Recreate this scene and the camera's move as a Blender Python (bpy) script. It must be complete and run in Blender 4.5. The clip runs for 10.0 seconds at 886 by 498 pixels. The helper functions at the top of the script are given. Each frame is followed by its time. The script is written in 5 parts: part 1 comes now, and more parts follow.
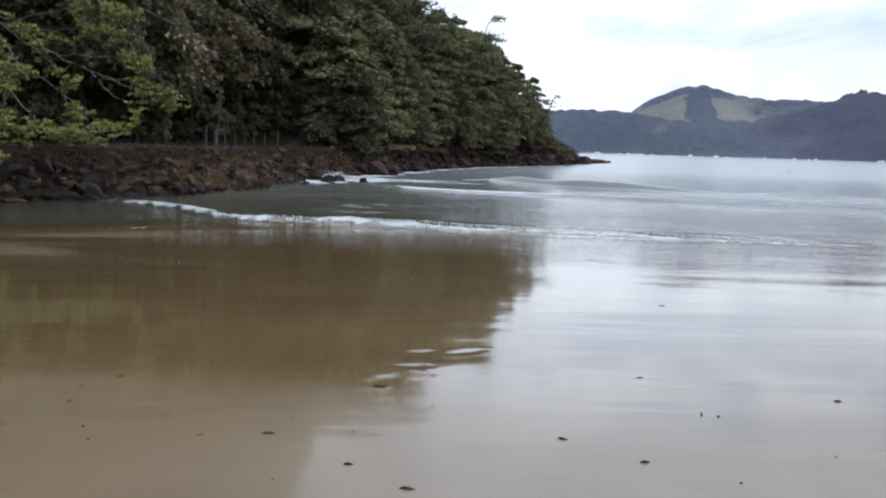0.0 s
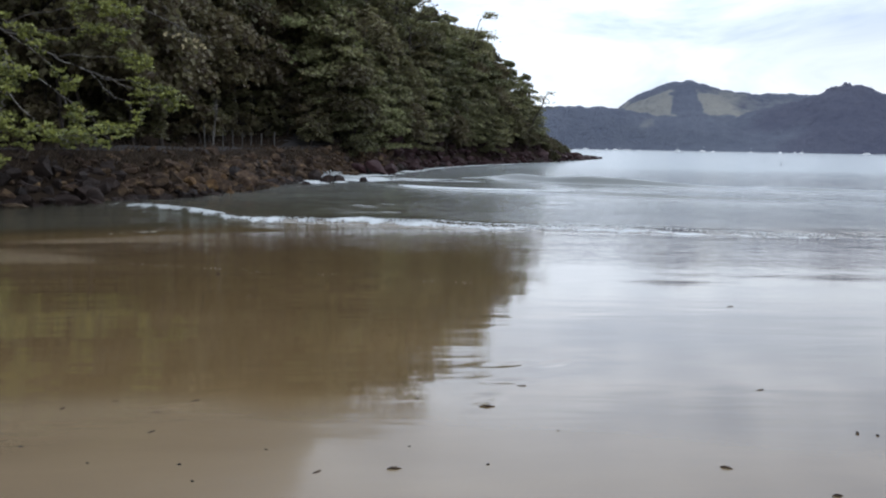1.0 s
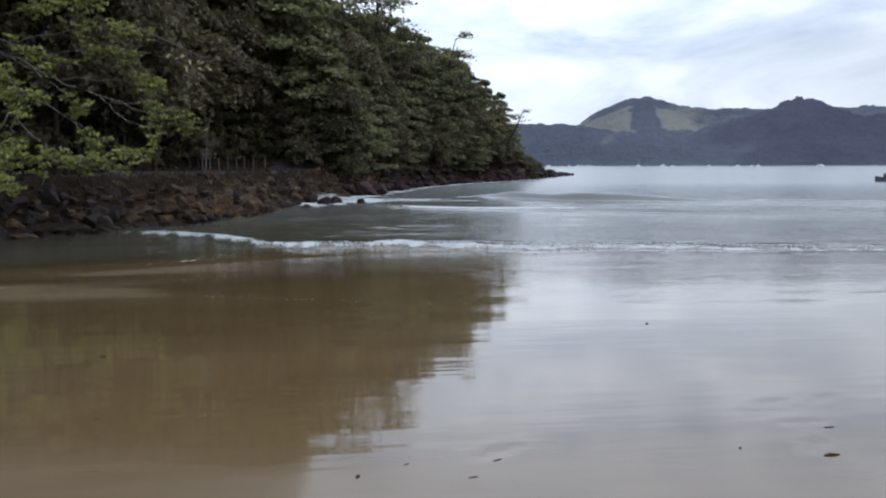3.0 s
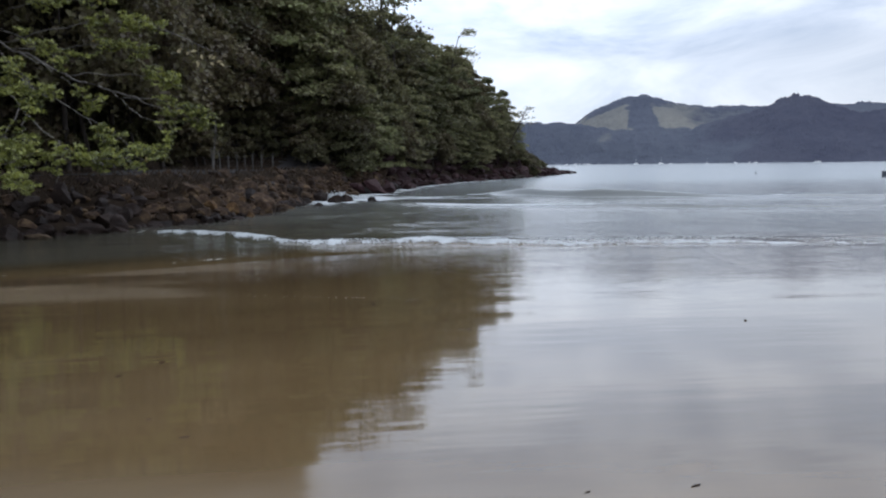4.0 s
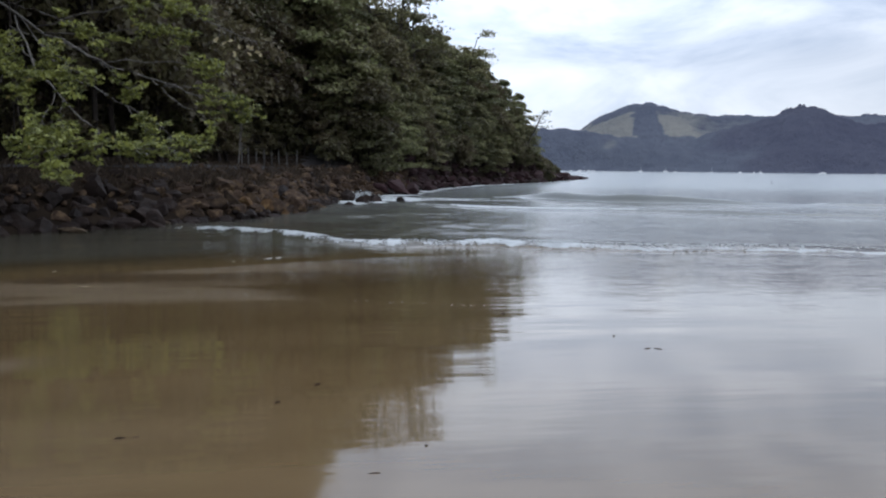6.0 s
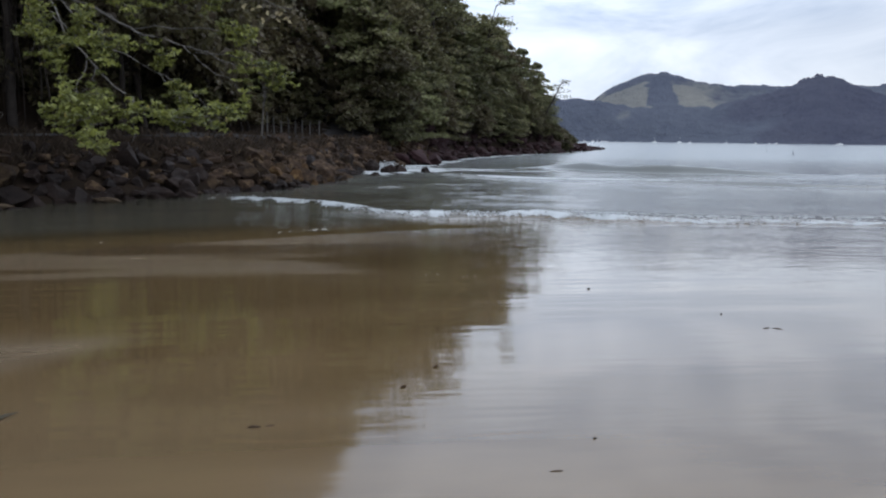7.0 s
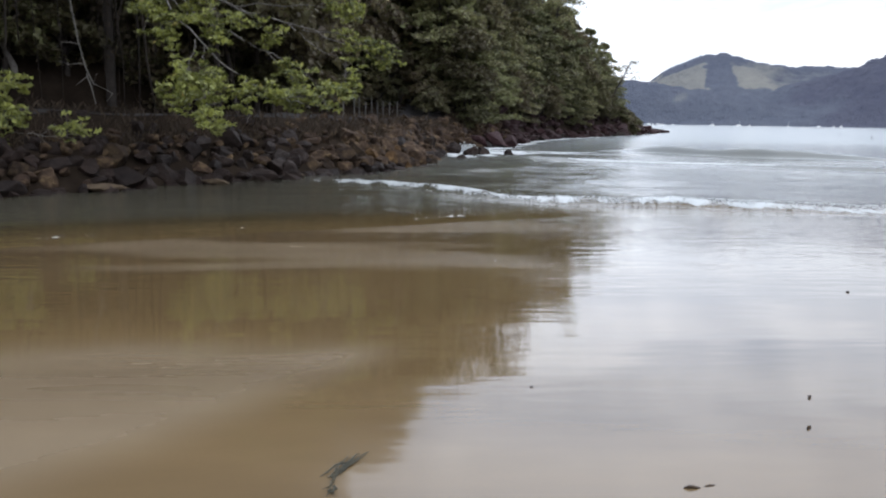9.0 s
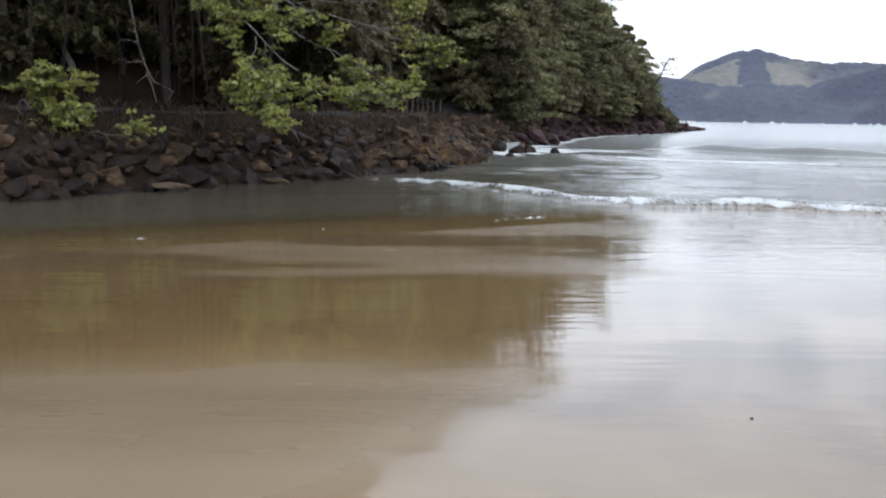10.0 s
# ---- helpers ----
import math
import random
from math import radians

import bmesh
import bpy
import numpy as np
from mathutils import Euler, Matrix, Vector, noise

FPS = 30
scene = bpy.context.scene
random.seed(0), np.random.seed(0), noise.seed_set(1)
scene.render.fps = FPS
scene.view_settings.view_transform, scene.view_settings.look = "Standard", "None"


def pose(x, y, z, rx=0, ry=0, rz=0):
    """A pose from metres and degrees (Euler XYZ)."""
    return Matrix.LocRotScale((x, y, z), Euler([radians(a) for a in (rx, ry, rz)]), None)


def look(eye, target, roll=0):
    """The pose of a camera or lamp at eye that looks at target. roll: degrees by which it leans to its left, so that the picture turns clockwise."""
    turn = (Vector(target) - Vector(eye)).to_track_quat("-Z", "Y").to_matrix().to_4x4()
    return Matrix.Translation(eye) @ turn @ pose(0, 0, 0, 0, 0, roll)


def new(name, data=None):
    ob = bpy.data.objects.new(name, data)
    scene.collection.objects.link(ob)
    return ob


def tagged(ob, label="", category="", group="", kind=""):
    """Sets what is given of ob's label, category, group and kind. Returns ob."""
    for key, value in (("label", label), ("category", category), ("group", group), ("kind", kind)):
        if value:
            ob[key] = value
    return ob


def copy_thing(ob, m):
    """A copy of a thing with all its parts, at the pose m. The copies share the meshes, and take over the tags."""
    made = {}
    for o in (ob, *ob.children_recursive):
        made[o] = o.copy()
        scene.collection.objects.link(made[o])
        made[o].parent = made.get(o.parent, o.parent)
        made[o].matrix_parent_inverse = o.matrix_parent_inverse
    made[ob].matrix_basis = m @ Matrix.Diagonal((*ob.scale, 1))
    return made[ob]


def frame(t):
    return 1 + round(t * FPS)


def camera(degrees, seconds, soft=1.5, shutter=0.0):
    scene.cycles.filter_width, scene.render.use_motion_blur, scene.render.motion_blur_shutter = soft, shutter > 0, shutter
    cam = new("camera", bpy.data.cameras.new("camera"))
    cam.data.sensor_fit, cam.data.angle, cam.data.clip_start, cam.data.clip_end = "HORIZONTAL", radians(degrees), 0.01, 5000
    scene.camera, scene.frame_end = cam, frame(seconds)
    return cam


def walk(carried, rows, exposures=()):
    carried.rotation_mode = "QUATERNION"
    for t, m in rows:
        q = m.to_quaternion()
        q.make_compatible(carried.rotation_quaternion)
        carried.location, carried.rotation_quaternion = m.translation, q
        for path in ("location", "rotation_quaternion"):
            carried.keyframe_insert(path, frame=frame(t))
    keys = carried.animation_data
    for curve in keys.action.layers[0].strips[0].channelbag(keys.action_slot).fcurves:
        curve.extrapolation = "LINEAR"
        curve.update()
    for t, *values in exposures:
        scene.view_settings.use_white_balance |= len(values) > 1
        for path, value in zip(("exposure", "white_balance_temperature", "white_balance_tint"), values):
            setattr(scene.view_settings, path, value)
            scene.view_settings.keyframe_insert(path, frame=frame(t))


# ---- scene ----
cam = camera(60.0, 10.0, soft=2.15)
PATH = [
    (0, (-2.929, -1.596, 1.831), (-2.830, 1.177, 1.462), 1.8),
    (0.5, (-3.333, -1.306, 1.818), (-3.213, 1.463, 1.427), 1.4),
    (1, (-3.736, -0.991, 1.779), (-3.597, 1.781, 1.405), 1.0),
    (1.5, (-4.188, -0.847, 1.760), (-4.023, 1.930, 1.439), 0.7),
    (2, (-4.774, -0.826, 1.793), (-4.566, 1.951, 1.501), 0.5),
    (2.5, (-5.386, -0.590, 1.807), (-5.137, 2.182, 1.505), 0.3),
    (4, (-6.733, 0.680, 1.596), (-6.460, 3.449, 1.291), -0.6),
    (4.5, (-7.144, 1.039, 1.572), (-6.863, 3.810, 1.281), -0.2),
    (5, (-7.485, 1.423, 1.506), (-7.203, 4.195, 1.227), 0.1),
    (5.5, (-7.890, 1.827, 1.460), (-7.610, 4.600, 1.190), 0.5),
    (7, (-9.036, 2.658, 1.387), (-8.810, 5.420, 0.989), 0.7),
    (7.5, (-9.516, 2.851, 1.426), (-9.323, 5.610, 0.992), 0.9),
    (8, (-9.960, 3.254, 1.384), (-9.818, 6.014, 0.937), 0.9),
    (8.5, (-10.445, 3.524, 1.352), (-10.347, 6.285, 0.895), 0.9),
    (9, (-10.836, 3.694, 1.341), (-10.790, 6.455, 0.877), 0.9),
    (9.5, (-11.328, 3.952, 1.334), (-11.331, 6.711, 0.865), 0.9),
    (10, (-11.831, 4.117, 1.353), (-11.884, 6.875, 0.878), 0.9),
]
walk(cam, [(t, look(eye, target, roll)) for t, eye, target, roll in PATH], exposures=[(0.0, 0.22, 6050, 13.5), (1.2, 0.12, 6050, 13.5), (2.5, -0.04, 6000, 14.2), (5.5, -0.10, 6000, 15), (7.0, -0.10, 6030, 14.5), (7.5, 0.12, 6100, 14.5), (8.0, 0.25, 6180, 14.5), (9.0, 0.45, 6280, 15), (10.0, 0.56, 6320, 15)])

# ---- world and light ----
SUN_AZ, SUN_EL = 62.0, 50.0     # degrees from +y towards +x, degrees up
world = bpy.data.worlds.new("overcast_sky")
scene.world = world
world.use_nodes = True
nt = world.node_tree
nt.nodes.clear()


def N(tree, kind, **inputs):
    """A node with its inputs set by name (underscores for spaces) or linked."""
    node = tree.nodes.new(kind)
    for key, value in inputs.items():
        slot = int(key[1:]) if key[0] == "i" and key[1:].isdigit() else key.replace("_", " ")
        if isinstance(value, bpy.types.NodeSocket):
            tree.links.new(value, node.inputs[slot])
        else:
            node.inputs[slot].default_value = value
    return node


def ramp(tree, fac, *stops):
    node = tree.nodes.new("ShaderNodeValToRGB")
    tree.links.new(fac, node.inputs[0])
    els = node.color_ramp.elements
    while len(els) < len(stops):
        els.new(0.5)
    for el, (at, colour) in zip(els, stops):
        el.position = at
        el.color = (*colour, 1) if isinstance(colour, tuple) else (colour, colour, colour, 1)
    return node.outputs[0]


def mixc(tree, fac, a, b, mode="MIX"):
    node = tree.nodes.new("ShaderNodeMix")
    node.data_type, node.blend_type = "RGBA", mode
    for slot, value in ((0, fac), (6, a), (7, b)):
        if isinstance(value, bpy.types.NodeSocket):
            tree.links.new(value, node.inputs[slot])
        else:
            node.inputs[slot].default_value = (*value, 1) if isinstance(value, tuple) else value
    return node.outputs[2]


def math_(tree, op, a, b=0.0, clamp=False):
    node = tree.nodes.new("ShaderNodeMath")
    node.operation, node.use_clamp = op, clamp
    for slot, value in ((0, a), (1, b)):
        if isinstance(value, bpy.types.NodeSocket):
            tree.links.new(value, node.inputs[slot])
        else:
            node.inputs[slot].default_value = value
    return node.outputs[0]


sky = nt.nodes.new("ShaderNodeTexSky")
sky.sky_type, sky.sun_disc = "NISHITA", False
sky.sun_elevation, sky.sun_rotation = radians(SUN_EL), radians(SUN_AZ)
tc = nt.nodes.new("ShaderNodeTexCoord")
mp = N(nt, "ShaderNodeMapping", Vector=tc.outputs["Generated"], Scale=(1.6, 1.6, 5.0), Location=(0.35, 0.2, 0.0))
cn = N(nt, "ShaderNodeTexNoise", Vector=mp.outputs[0], Scale=2.1, Detail=7.0, Roughness=0.58, Distortion=0.6)
cloud = ramp(nt, cn.outputs[0], (0.34, (0.56, 0.67, 0.80)), (0.50, (0.90, 0.985, 1.06)), (0.68, (1.25, 1.31, 1.33)))
toward = N(nt, "ShaderNodeVectorMath", i0=tc.outputs["Generated"])
toward.operation = "DOT_PRODUCT"
az, el = radians(SUN_AZ), radians(SUN_EL)
sun_dir = Vector((math.sin(az) * math.cos(el), math.cos(az) * math.cos(el), math.sin(el)))
toward.inputs[1].default_value = (math.sin(radians(10)) * math.cos(radians(14)), math.cos(radians(10)) * math.cos(radians(14)), math.sin(radians(14)))   # the thin bright cloud over the headland
glow = math_(nt, "ADD", 0.76, math_(nt, "MULTIPLY", math_(nt, "POWER", math_(nt, "MAXIMUM", toward.outputs["Value"], 0.0), 22.0), 0.36))
up = N(nt, "ShaderNodeSeparateXYZ", Vector=tc.outputs["Generated"]).outputs["Z"]
glow = math_(nt, "ADD", glow, N(nt, "ShaderNodeMapRange", Value=up, From_Min=0.13, From_Max=0.47, To_Min=0.0, To_Max=1.0).outputs[0])   # overcast skies brighten overhead
bg_sky = N(nt, "ShaderNodeBackground", Color=sky.outputs[0], Strength=0.10)
bg_cloud = N(nt, "ShaderNodeBackground", Color=cloud, Strength=glow)
both = N(nt, "ShaderNodeMixShader", i0=0.86, i1=bg_sky.outputs[0], i2=bg_cloud.outputs[0])
nt.links.new(both.outputs[0], nt.nodes.new("ShaderNodeOutputWorld").inputs[0])

sun_data = bpy.data.lights.new("sun", "SUN")
sun_data.energy, sun_data.angle, sun_data.color = 0.45, radians(14), (1.0, 0.95, 0.86)
sun = new("sun", sun_data)
sun.matrix_world = look(sun_dir * 60, (0, 0, 0))


# ---- materials ----
def material(name):
    mat = bpy.data.materials.new(name)
    mat.use_nodes = True
    t = mat.node_tree
    return mat, t, t.nodes["Principled BSDF"], t.nodes["Material Output"]


def coords(t, kind="Object", scale=(1, 1, 1)):
    c = t.nodes.new("ShaderNodeTexCoord")
    return N(t, "ShaderNodeMapping", Vector=c.outputs[kind], Scale=scale).outputs[0]


def noise_tex(t, vec, scale, detail=4.0, rough=0.55):
    return N(t, "ShaderNodeTexNoise", Vector=vec, Scale=scale, Detail=detail, Roughness=rough).outputs[0]


def bump(t, bsdf, height, strength, distance):
    b = N(t, "ShaderNodeBump", Height=height, Strength=strength, Distance=distance)
    t.links.new(b.outputs[0], bsdf.inputs["Normal"])
    return b


def mat_leaf(name, dark, light, dry, gloss=0.5, shine=0.25, vary=0.33, hues=(0.472, 0.515)):
    mat, t, b, out = material(name)
    geo = t.nodes.new("ShaderNodeNewGeometry")
    info = t.nodes.new("ShaderNodeObjectInfo")
    isl = geo.outputs["Random Per Island"]
    col = ramp(t, isl, (0.0, dark), (0.55, tuple((a + c) / 2 for a, c in zip(dark, light))), (0.9, light), (0.985, light), (1.0, dry))
    patch = noise_tex(t, coords(t), 0.6, 2.0)
    col = mixc(t, ramp(t, patch, (0.35, 0.0), (0.7, 0.45)), col, tuple(c * 1.2 for c in light))
    shade = t.nodes.new("ShaderNodeMapRange")
    shade.inputs["To Min"].default_value, shade.inputs["To Max"].default_value = 1 - vary, 1 + vary
    mixed = math_(t, "FRACT", math_(t, "MULTIPLY", info.outputs["Random"], 7.31))
    t.links.new(mixed, shade.inputs["Value"])
    hue = N(t, "ShaderNodeHueSaturation", Color=col, Value=shade.outputs[0])
    shift = t.nodes.new("ShaderNodeMapRange")
    shift.inputs["To Min"].default_value, shift.inputs["To Max"].default_value = hues
    t.links.new(info.outputs["Random"], shift.inputs["Value"])
    t.links.new(shift.outputs[0], hue.inputs["Hue"])
    t.links.new(hue.outputs[0], b.inputs["Base Color"])
    b.inputs["Roughness"].default_value, b.inputs["Specular IOR Level"].default_value = gloss, shine
    tr = N(t, "ShaderNodeBsdfTranslucent", Color=hue.outputs[0])
    ms = N(t, "ShaderNodeMixShader", i0=0.36, i1=b.outputs[0], i2=tr.outputs[0])
    t.links.new(ms.outputs[0], out.inputs[0])
    return mat


def mat_rough(name, stops, scale=3.0, rough=0.85, relief=0.02, fine=18.0, vary=0.25, shine=0.4):
    """Earth, bark or stone: two scales of mottling, bumps, and a shade of its own for each piece."""
    mat, t, b, out = material(name)
    vec = coords(t)
    info = t.nodes.new("ShaderNodeObjectInfo")
    coarse, small = noise_tex(t, vec, scale, 5.0, 0.6), noise_tex(t, vec, fine, 4.0, 0.65)
    both_ = math_(t, "ADD", math_(t, "MULTIPLY", coarse, 0.7), math_(t, "MULTIPLY", small, 0.3))
    col = ramp(t, both_, *stops)
    shade = t.nodes.new("ShaderNodeMapRange")
    shade.inputs["To Min"].default_value, shade.inputs["To Max"].default_value = 1 - vary, 1 + vary
    t.links.new(info.outputs["Random"], shade.inputs["Value"])
    hsv = N(t, "ShaderNodeHueSaturation", Color=col, Value=shade.outputs[0])
    t.links.new(hsv.outputs[0], b.inputs["Base Color"])
    b.inputs["Roughness"].default_value, b.inputs["Specular IOR Level"].default_value = rough, shine
    bump(t, b, both_, 0.9, relief)
    return mat


LEAF = mat_leaf("forest_leaf", (0.052, 0.037, 0.027), (0.124, 0.117, 0.054), (0.18, 0.13, 0.06))
LEAF_FAR = mat_leaf("headland_leaf", (0.064, 0.050, 0.036), (0.190, 0.194, 0.086), (0.21, 0.14, 0.08), vary=0.42)
LEAF_ALMOND = mat_leaf("sea_almond_leaf", (0.042, 0.050, 0.018), (0.262, 0.272, 0.066), (0.36, 0.26, 0.08), 0.42, 0.40, 0.0, (0.495, 0.505))
DRY_GRASS = mat_leaf("dry_grass", (0.026, 0.020, 0.013), (0.070, 0.054, 0.034), (0.14, 0.11, 0.07), 0.7, 0.2, 0.0)
DEAD_LEAF = mat_leaf("dead_leaf", (0.24, 0.19, 0.10), (0.46, 0.39, 0.23), (0.5, 0.4, 0.24), 0.7, 0.2, 0.0)
BARK = mat_rough("bark", ((0.3, (0.016, 0.012, 0.010)), (0.7, (0.055, 0.043, 0.034))), 5.0, 0.9, 0.02)
BARK_PALE = mat_rough("pale_bark", ((0.3, (0.070, 0.062, 0.052)), (0.7, (0.19, 0.17, 0.15))), 6.0, 0.85, 0.01)
ROCK = mat_rough("weathered_rock", ((0.32, (0.009, 0.006, 0.004)), (0.48, (0.028, 0.017, 0.011)), (0.60, (0.070, 0.046, 0.025)), (0.70, (0.160, 0.108, 0.055))), 1.3, 0.9, 0.07, 7.0, 0.55, 0.15)
# Wet stone at the foot; also tree shade put into the left bank's colour
ROCK_WET_SHADE = mat_rough("wet_and_shaded_rock", ((0.3, (0.007, 0.0045, 0.004)), (0.65, (0.022, 0.0135, 0.010))), 2.0, 0.7, 0.04, 16.0, 0.4, 0.15)
ROCK_PALE = mat_rough("pale_sandy_stone", ((0.3, (0.05, 0.036, 0.024)), (0.7, (0.12, 0.086, 0.055))), 2.0, 0.9, 0.02, 14.0, 0.2, 0.1)
ROCK_RUST = mat_rough("rust_streaked_rock", ((0.34, (0.030, 0.017, 0.009)), (0.54, (0.075, 0.043, 0.019)), (0.72, (0.200, 0.125, 0.055))), 1.6, 0.9, 0.06, 8.0, 0.25, 0.12)
ROCK_RED = mat_rough("reddish_rock", ((0.3, (0.016, 0.007, 0.008)), (0.65, (0.040, 0.018, 0.018))), 0.9, 0.8, 0.08, 9.0, 0.3, 0.2)
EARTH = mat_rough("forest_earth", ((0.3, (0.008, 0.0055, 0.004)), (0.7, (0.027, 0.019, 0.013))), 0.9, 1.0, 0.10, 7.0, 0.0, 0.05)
TRACK = mat_rough("gravel_track", ((0.3, (0.018, 0.0165, 0.0165)), (0.7, (0.048, 0.044, 0.042))), 1.2, 1.0, 0.03, 30.0, 0.0, 0.1)
VINE = mat_rough("dry_vine", ((0.3, (0.014, 0.010, 0.008)), (0.7, (0.052, 0.038, 0.028))), 3.0, 0.95, 0.01)
POST = mat_rough("grey_wood", ((0.3, (0.045, 0.042, 0.038)), (0.7, (0.11, 0.103, 0.092))), 6.0, 0.9, 0.01)
WEED = mat_rough("dark_weed", ((0.3, (0.024, 0.024, 0.015)), (0.7, (0.065, 0.058, 0.036))), 20.0, 0.6, 0.002, 80.0, 0.2, 0.3)
DEBRIS = mat_rough("dark_drift", ((0.3, (0.020, 0.014, 0.010)), (0.7, (0.070, 0.048, 0.032))), 20.0, 0.9, 0.003, 80.0, 0.3, 0.05)


def plain(name, colour, rough=0.5, metal=0.0):
    mat, t, b, out = material(name)
    n = noise_tex(t, coords(t), 9.0)
    col = mixc(t, ramp(t, n, (0.35, 0.0), (0.7, 0.35)), colour, tuple(c * 0.65 for c in colour))
    t.links.new(col, b.inputs["Base Color"])
    b.inputs["Roughness"].default_value, b.inputs["Metallic"].default_value = rough, metal
    return mat


WIRE = plain("galvanised_wire", (0.05, 0.05, 0.048), 0.7, 0.3)
WHITE = plain("white_hull", (0.78, 0.78, 0.76), 0.4)
ORANGE = plain("orange_plastic", (0.85, 0.10, 0.03), 0.45)
DARK_HULL = plain("dark_hull", (0.05, 0.055, 0.07), 0.5)


def mat_sand():
    mat, t, b, out = material("wet_sand")
    att = t.nodes.new("ShaderNodeAttribute")
    att.attribute_name = "wet"
    wet = att.outputs["Fac"]
    g = t.nodes.new("ShaderNodeNewGeometry")
    pos = g.outputs["Position"]

    def stretched(sx, sy, scale, detail=4.0):
        m = N(t, "ShaderNodeMapping", Vector=pos, Scale=(sx, sy, 1.0))
        return noise_tex(t, m.outputs[0], scale, detail)

    mott = stretched(0.35, 1.0, 0.9)
    grain = stretched(1, 1, 220.0, 2.0)
    wet_col = mixc(t, ramp(t, mott, (0.3, 0.0), (0.7, 1.0)), (0.104, 0.066, 0.028), (0.148, 0.097, 0.043))
    dry_col = mixc(t, ramp(t, mott, (0.3, 0.0), (0.7, 1.0)), (0.158, 0.118, 0.076), (0.208, 0.160, 0.106))
    col = mixc(t, wet, dry_col, wet_col)
    col = mixc(t, ramp(t, grain, (0.3, 0.0), (0.75, 0.3)), col, (0.08, 0.06, 0.04))
    t.links.new(col, b.inputs["Base Color"])
    streak = stretched(0.25, 1.6, 1.6)
    r = math_(t, "ADD", math_(t, "MULTIPLY", math_(t, "SUBTRACT", 1.0, wet), 0.26), math_(t, "MULTIPLY", ramp(t, streak, (0.35, 0.0), (0.75, 1.0)), 0.05))
    t.links.new(math_(t, "ADD", r, 0.075), b.inputs["Roughness"])
    b.inputs["IOR"].default_value = 1.36
    t.links.new(math_(t, "SUBTRACT", 0.5, math_(t, "MULTIPLY", wet, 0.42)), b.inputs["Specular IOR Level"])
    ripple = math_(t, "ADD", math_(t, "MULTIPLY", stretched(0.30, 1.5, 1.2, 3.0), 1.0), math_(t, "MULTIPLY", stretched(0.5, 2.0, 5.0, 2.0), 0.05))
    low = N(t, "ShaderNodeMapRange", Value=N(t, "ShaderNodeSeparateXYZ", Vector=pos).outputs["Y"], From_Min=9.5, From_Max=16.0).outputs[0]
    ripple = math_(t, "ADD", ripple, math_(t, "MULTIPLY", math_(t, "MULTIPLY", stretched(0.35, 2.2, 3.0, 3.0), 2.0), low))
    full = math_(t, "ADD", ripple, math_(t, "MULTIPLY", grain, 0.004))
    b.inputs["Coat Roughness"].default_value, b.inputs["Coat IOR"].default_value = 0.05, 1.33      # the film of water
    t.links.new(wet, b.inputs["Coat Weight"])
    film = bump(t, b, full, 1.0, 0.0045)
    t.links.new(film.outputs[0], b.inputs["Coat Normal"])
    return mat


def mat_sea():
    mat, t, b, out = material("sea_water")
    att = t.nodes.new("ShaderNodeAttribute")
    att.attribute_name = "foam"
    g = t.nodes.new("ShaderNodeNewGeometry")
    pos = g.outputs["Position"]

    def stretched(sx, sy, scale, detail=4.0):
        m = N(t, "ShaderNodeMapping", Vector=pos, Scale=(sx, sy, 1.0))
        return noise_tex(t, m.outputs[0], scale, detail)

    lace = math_(t, "ADD", math_(t, "MULTIPLY", stretched(0.8, 0.35, 3.5, 6.0), 0.5), math_(t, "MULTIPLY", stretched(1.0, 0.30, 17.0, 4.0), 0.5))
    lace = math_(t, "ADD", math_(t, "MULTIPLY", math_(t, "SUBTRACT", lace, 0.5), 2.0), 0.5)
    edge = math_(t, "SUBTRACT", math_(t, "MULTIPLY", att.outputs["Fac"], 1.5), lace)
    foam = ramp(t, edge, (0.0, 0.0), (0.34, 1.0))
    shallow = t.nodes.new("ShaderNodeAttribute")
    shallow.attribute_name = "shallow"
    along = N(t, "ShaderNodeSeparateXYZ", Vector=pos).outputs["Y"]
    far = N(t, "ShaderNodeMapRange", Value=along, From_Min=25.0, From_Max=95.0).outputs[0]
    # Far water is painted paler to stand in for the sky's reflection
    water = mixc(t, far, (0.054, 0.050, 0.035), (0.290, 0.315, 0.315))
    water = mixc(t, ramp(t, shallow.outputs["Fac"], (0.0, 0.0), (0.45, 1.0)), water, (0.048, 0.036, 0.017))
    water = mixc(t, ramp(t, shallow.outputs["Fac"], (0.45, 0.0), (1.0, 1.0)), water, (0.090, 0.061, 0.027))
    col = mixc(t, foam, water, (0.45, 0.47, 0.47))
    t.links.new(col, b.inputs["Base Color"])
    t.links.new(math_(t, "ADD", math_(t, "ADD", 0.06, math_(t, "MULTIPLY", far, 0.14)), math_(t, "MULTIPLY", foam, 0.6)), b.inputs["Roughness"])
    b.inputs["IOR"].default_value = 1.34
    b.inputs["Specular IOR Level"].default_value = 0.5
    h = math_(t, "ADD", stretched(0.45, 1.0, 1.1, 4.0), math_(t, "MULTIPLY", stretched(0.7, 1.2, 5.5, 3.0), 0.42))
    h = math_(t, "ADD", h, math_(t, "MULTIPLY", foam, 0.35))
    calm = math_(t, "MULTIPLY", math_(t, "SUBTRACT", 1.0, math_(t, "MULTIPLY", shallow.outputs["Fac"], 0.75)), math_(t, "SUBTRACT", 1.0, far))
    bp = bump(t, b, h, 1.0, 0.05)
    t.links.new(calm, bp.inputs["Strength"])
    return mat


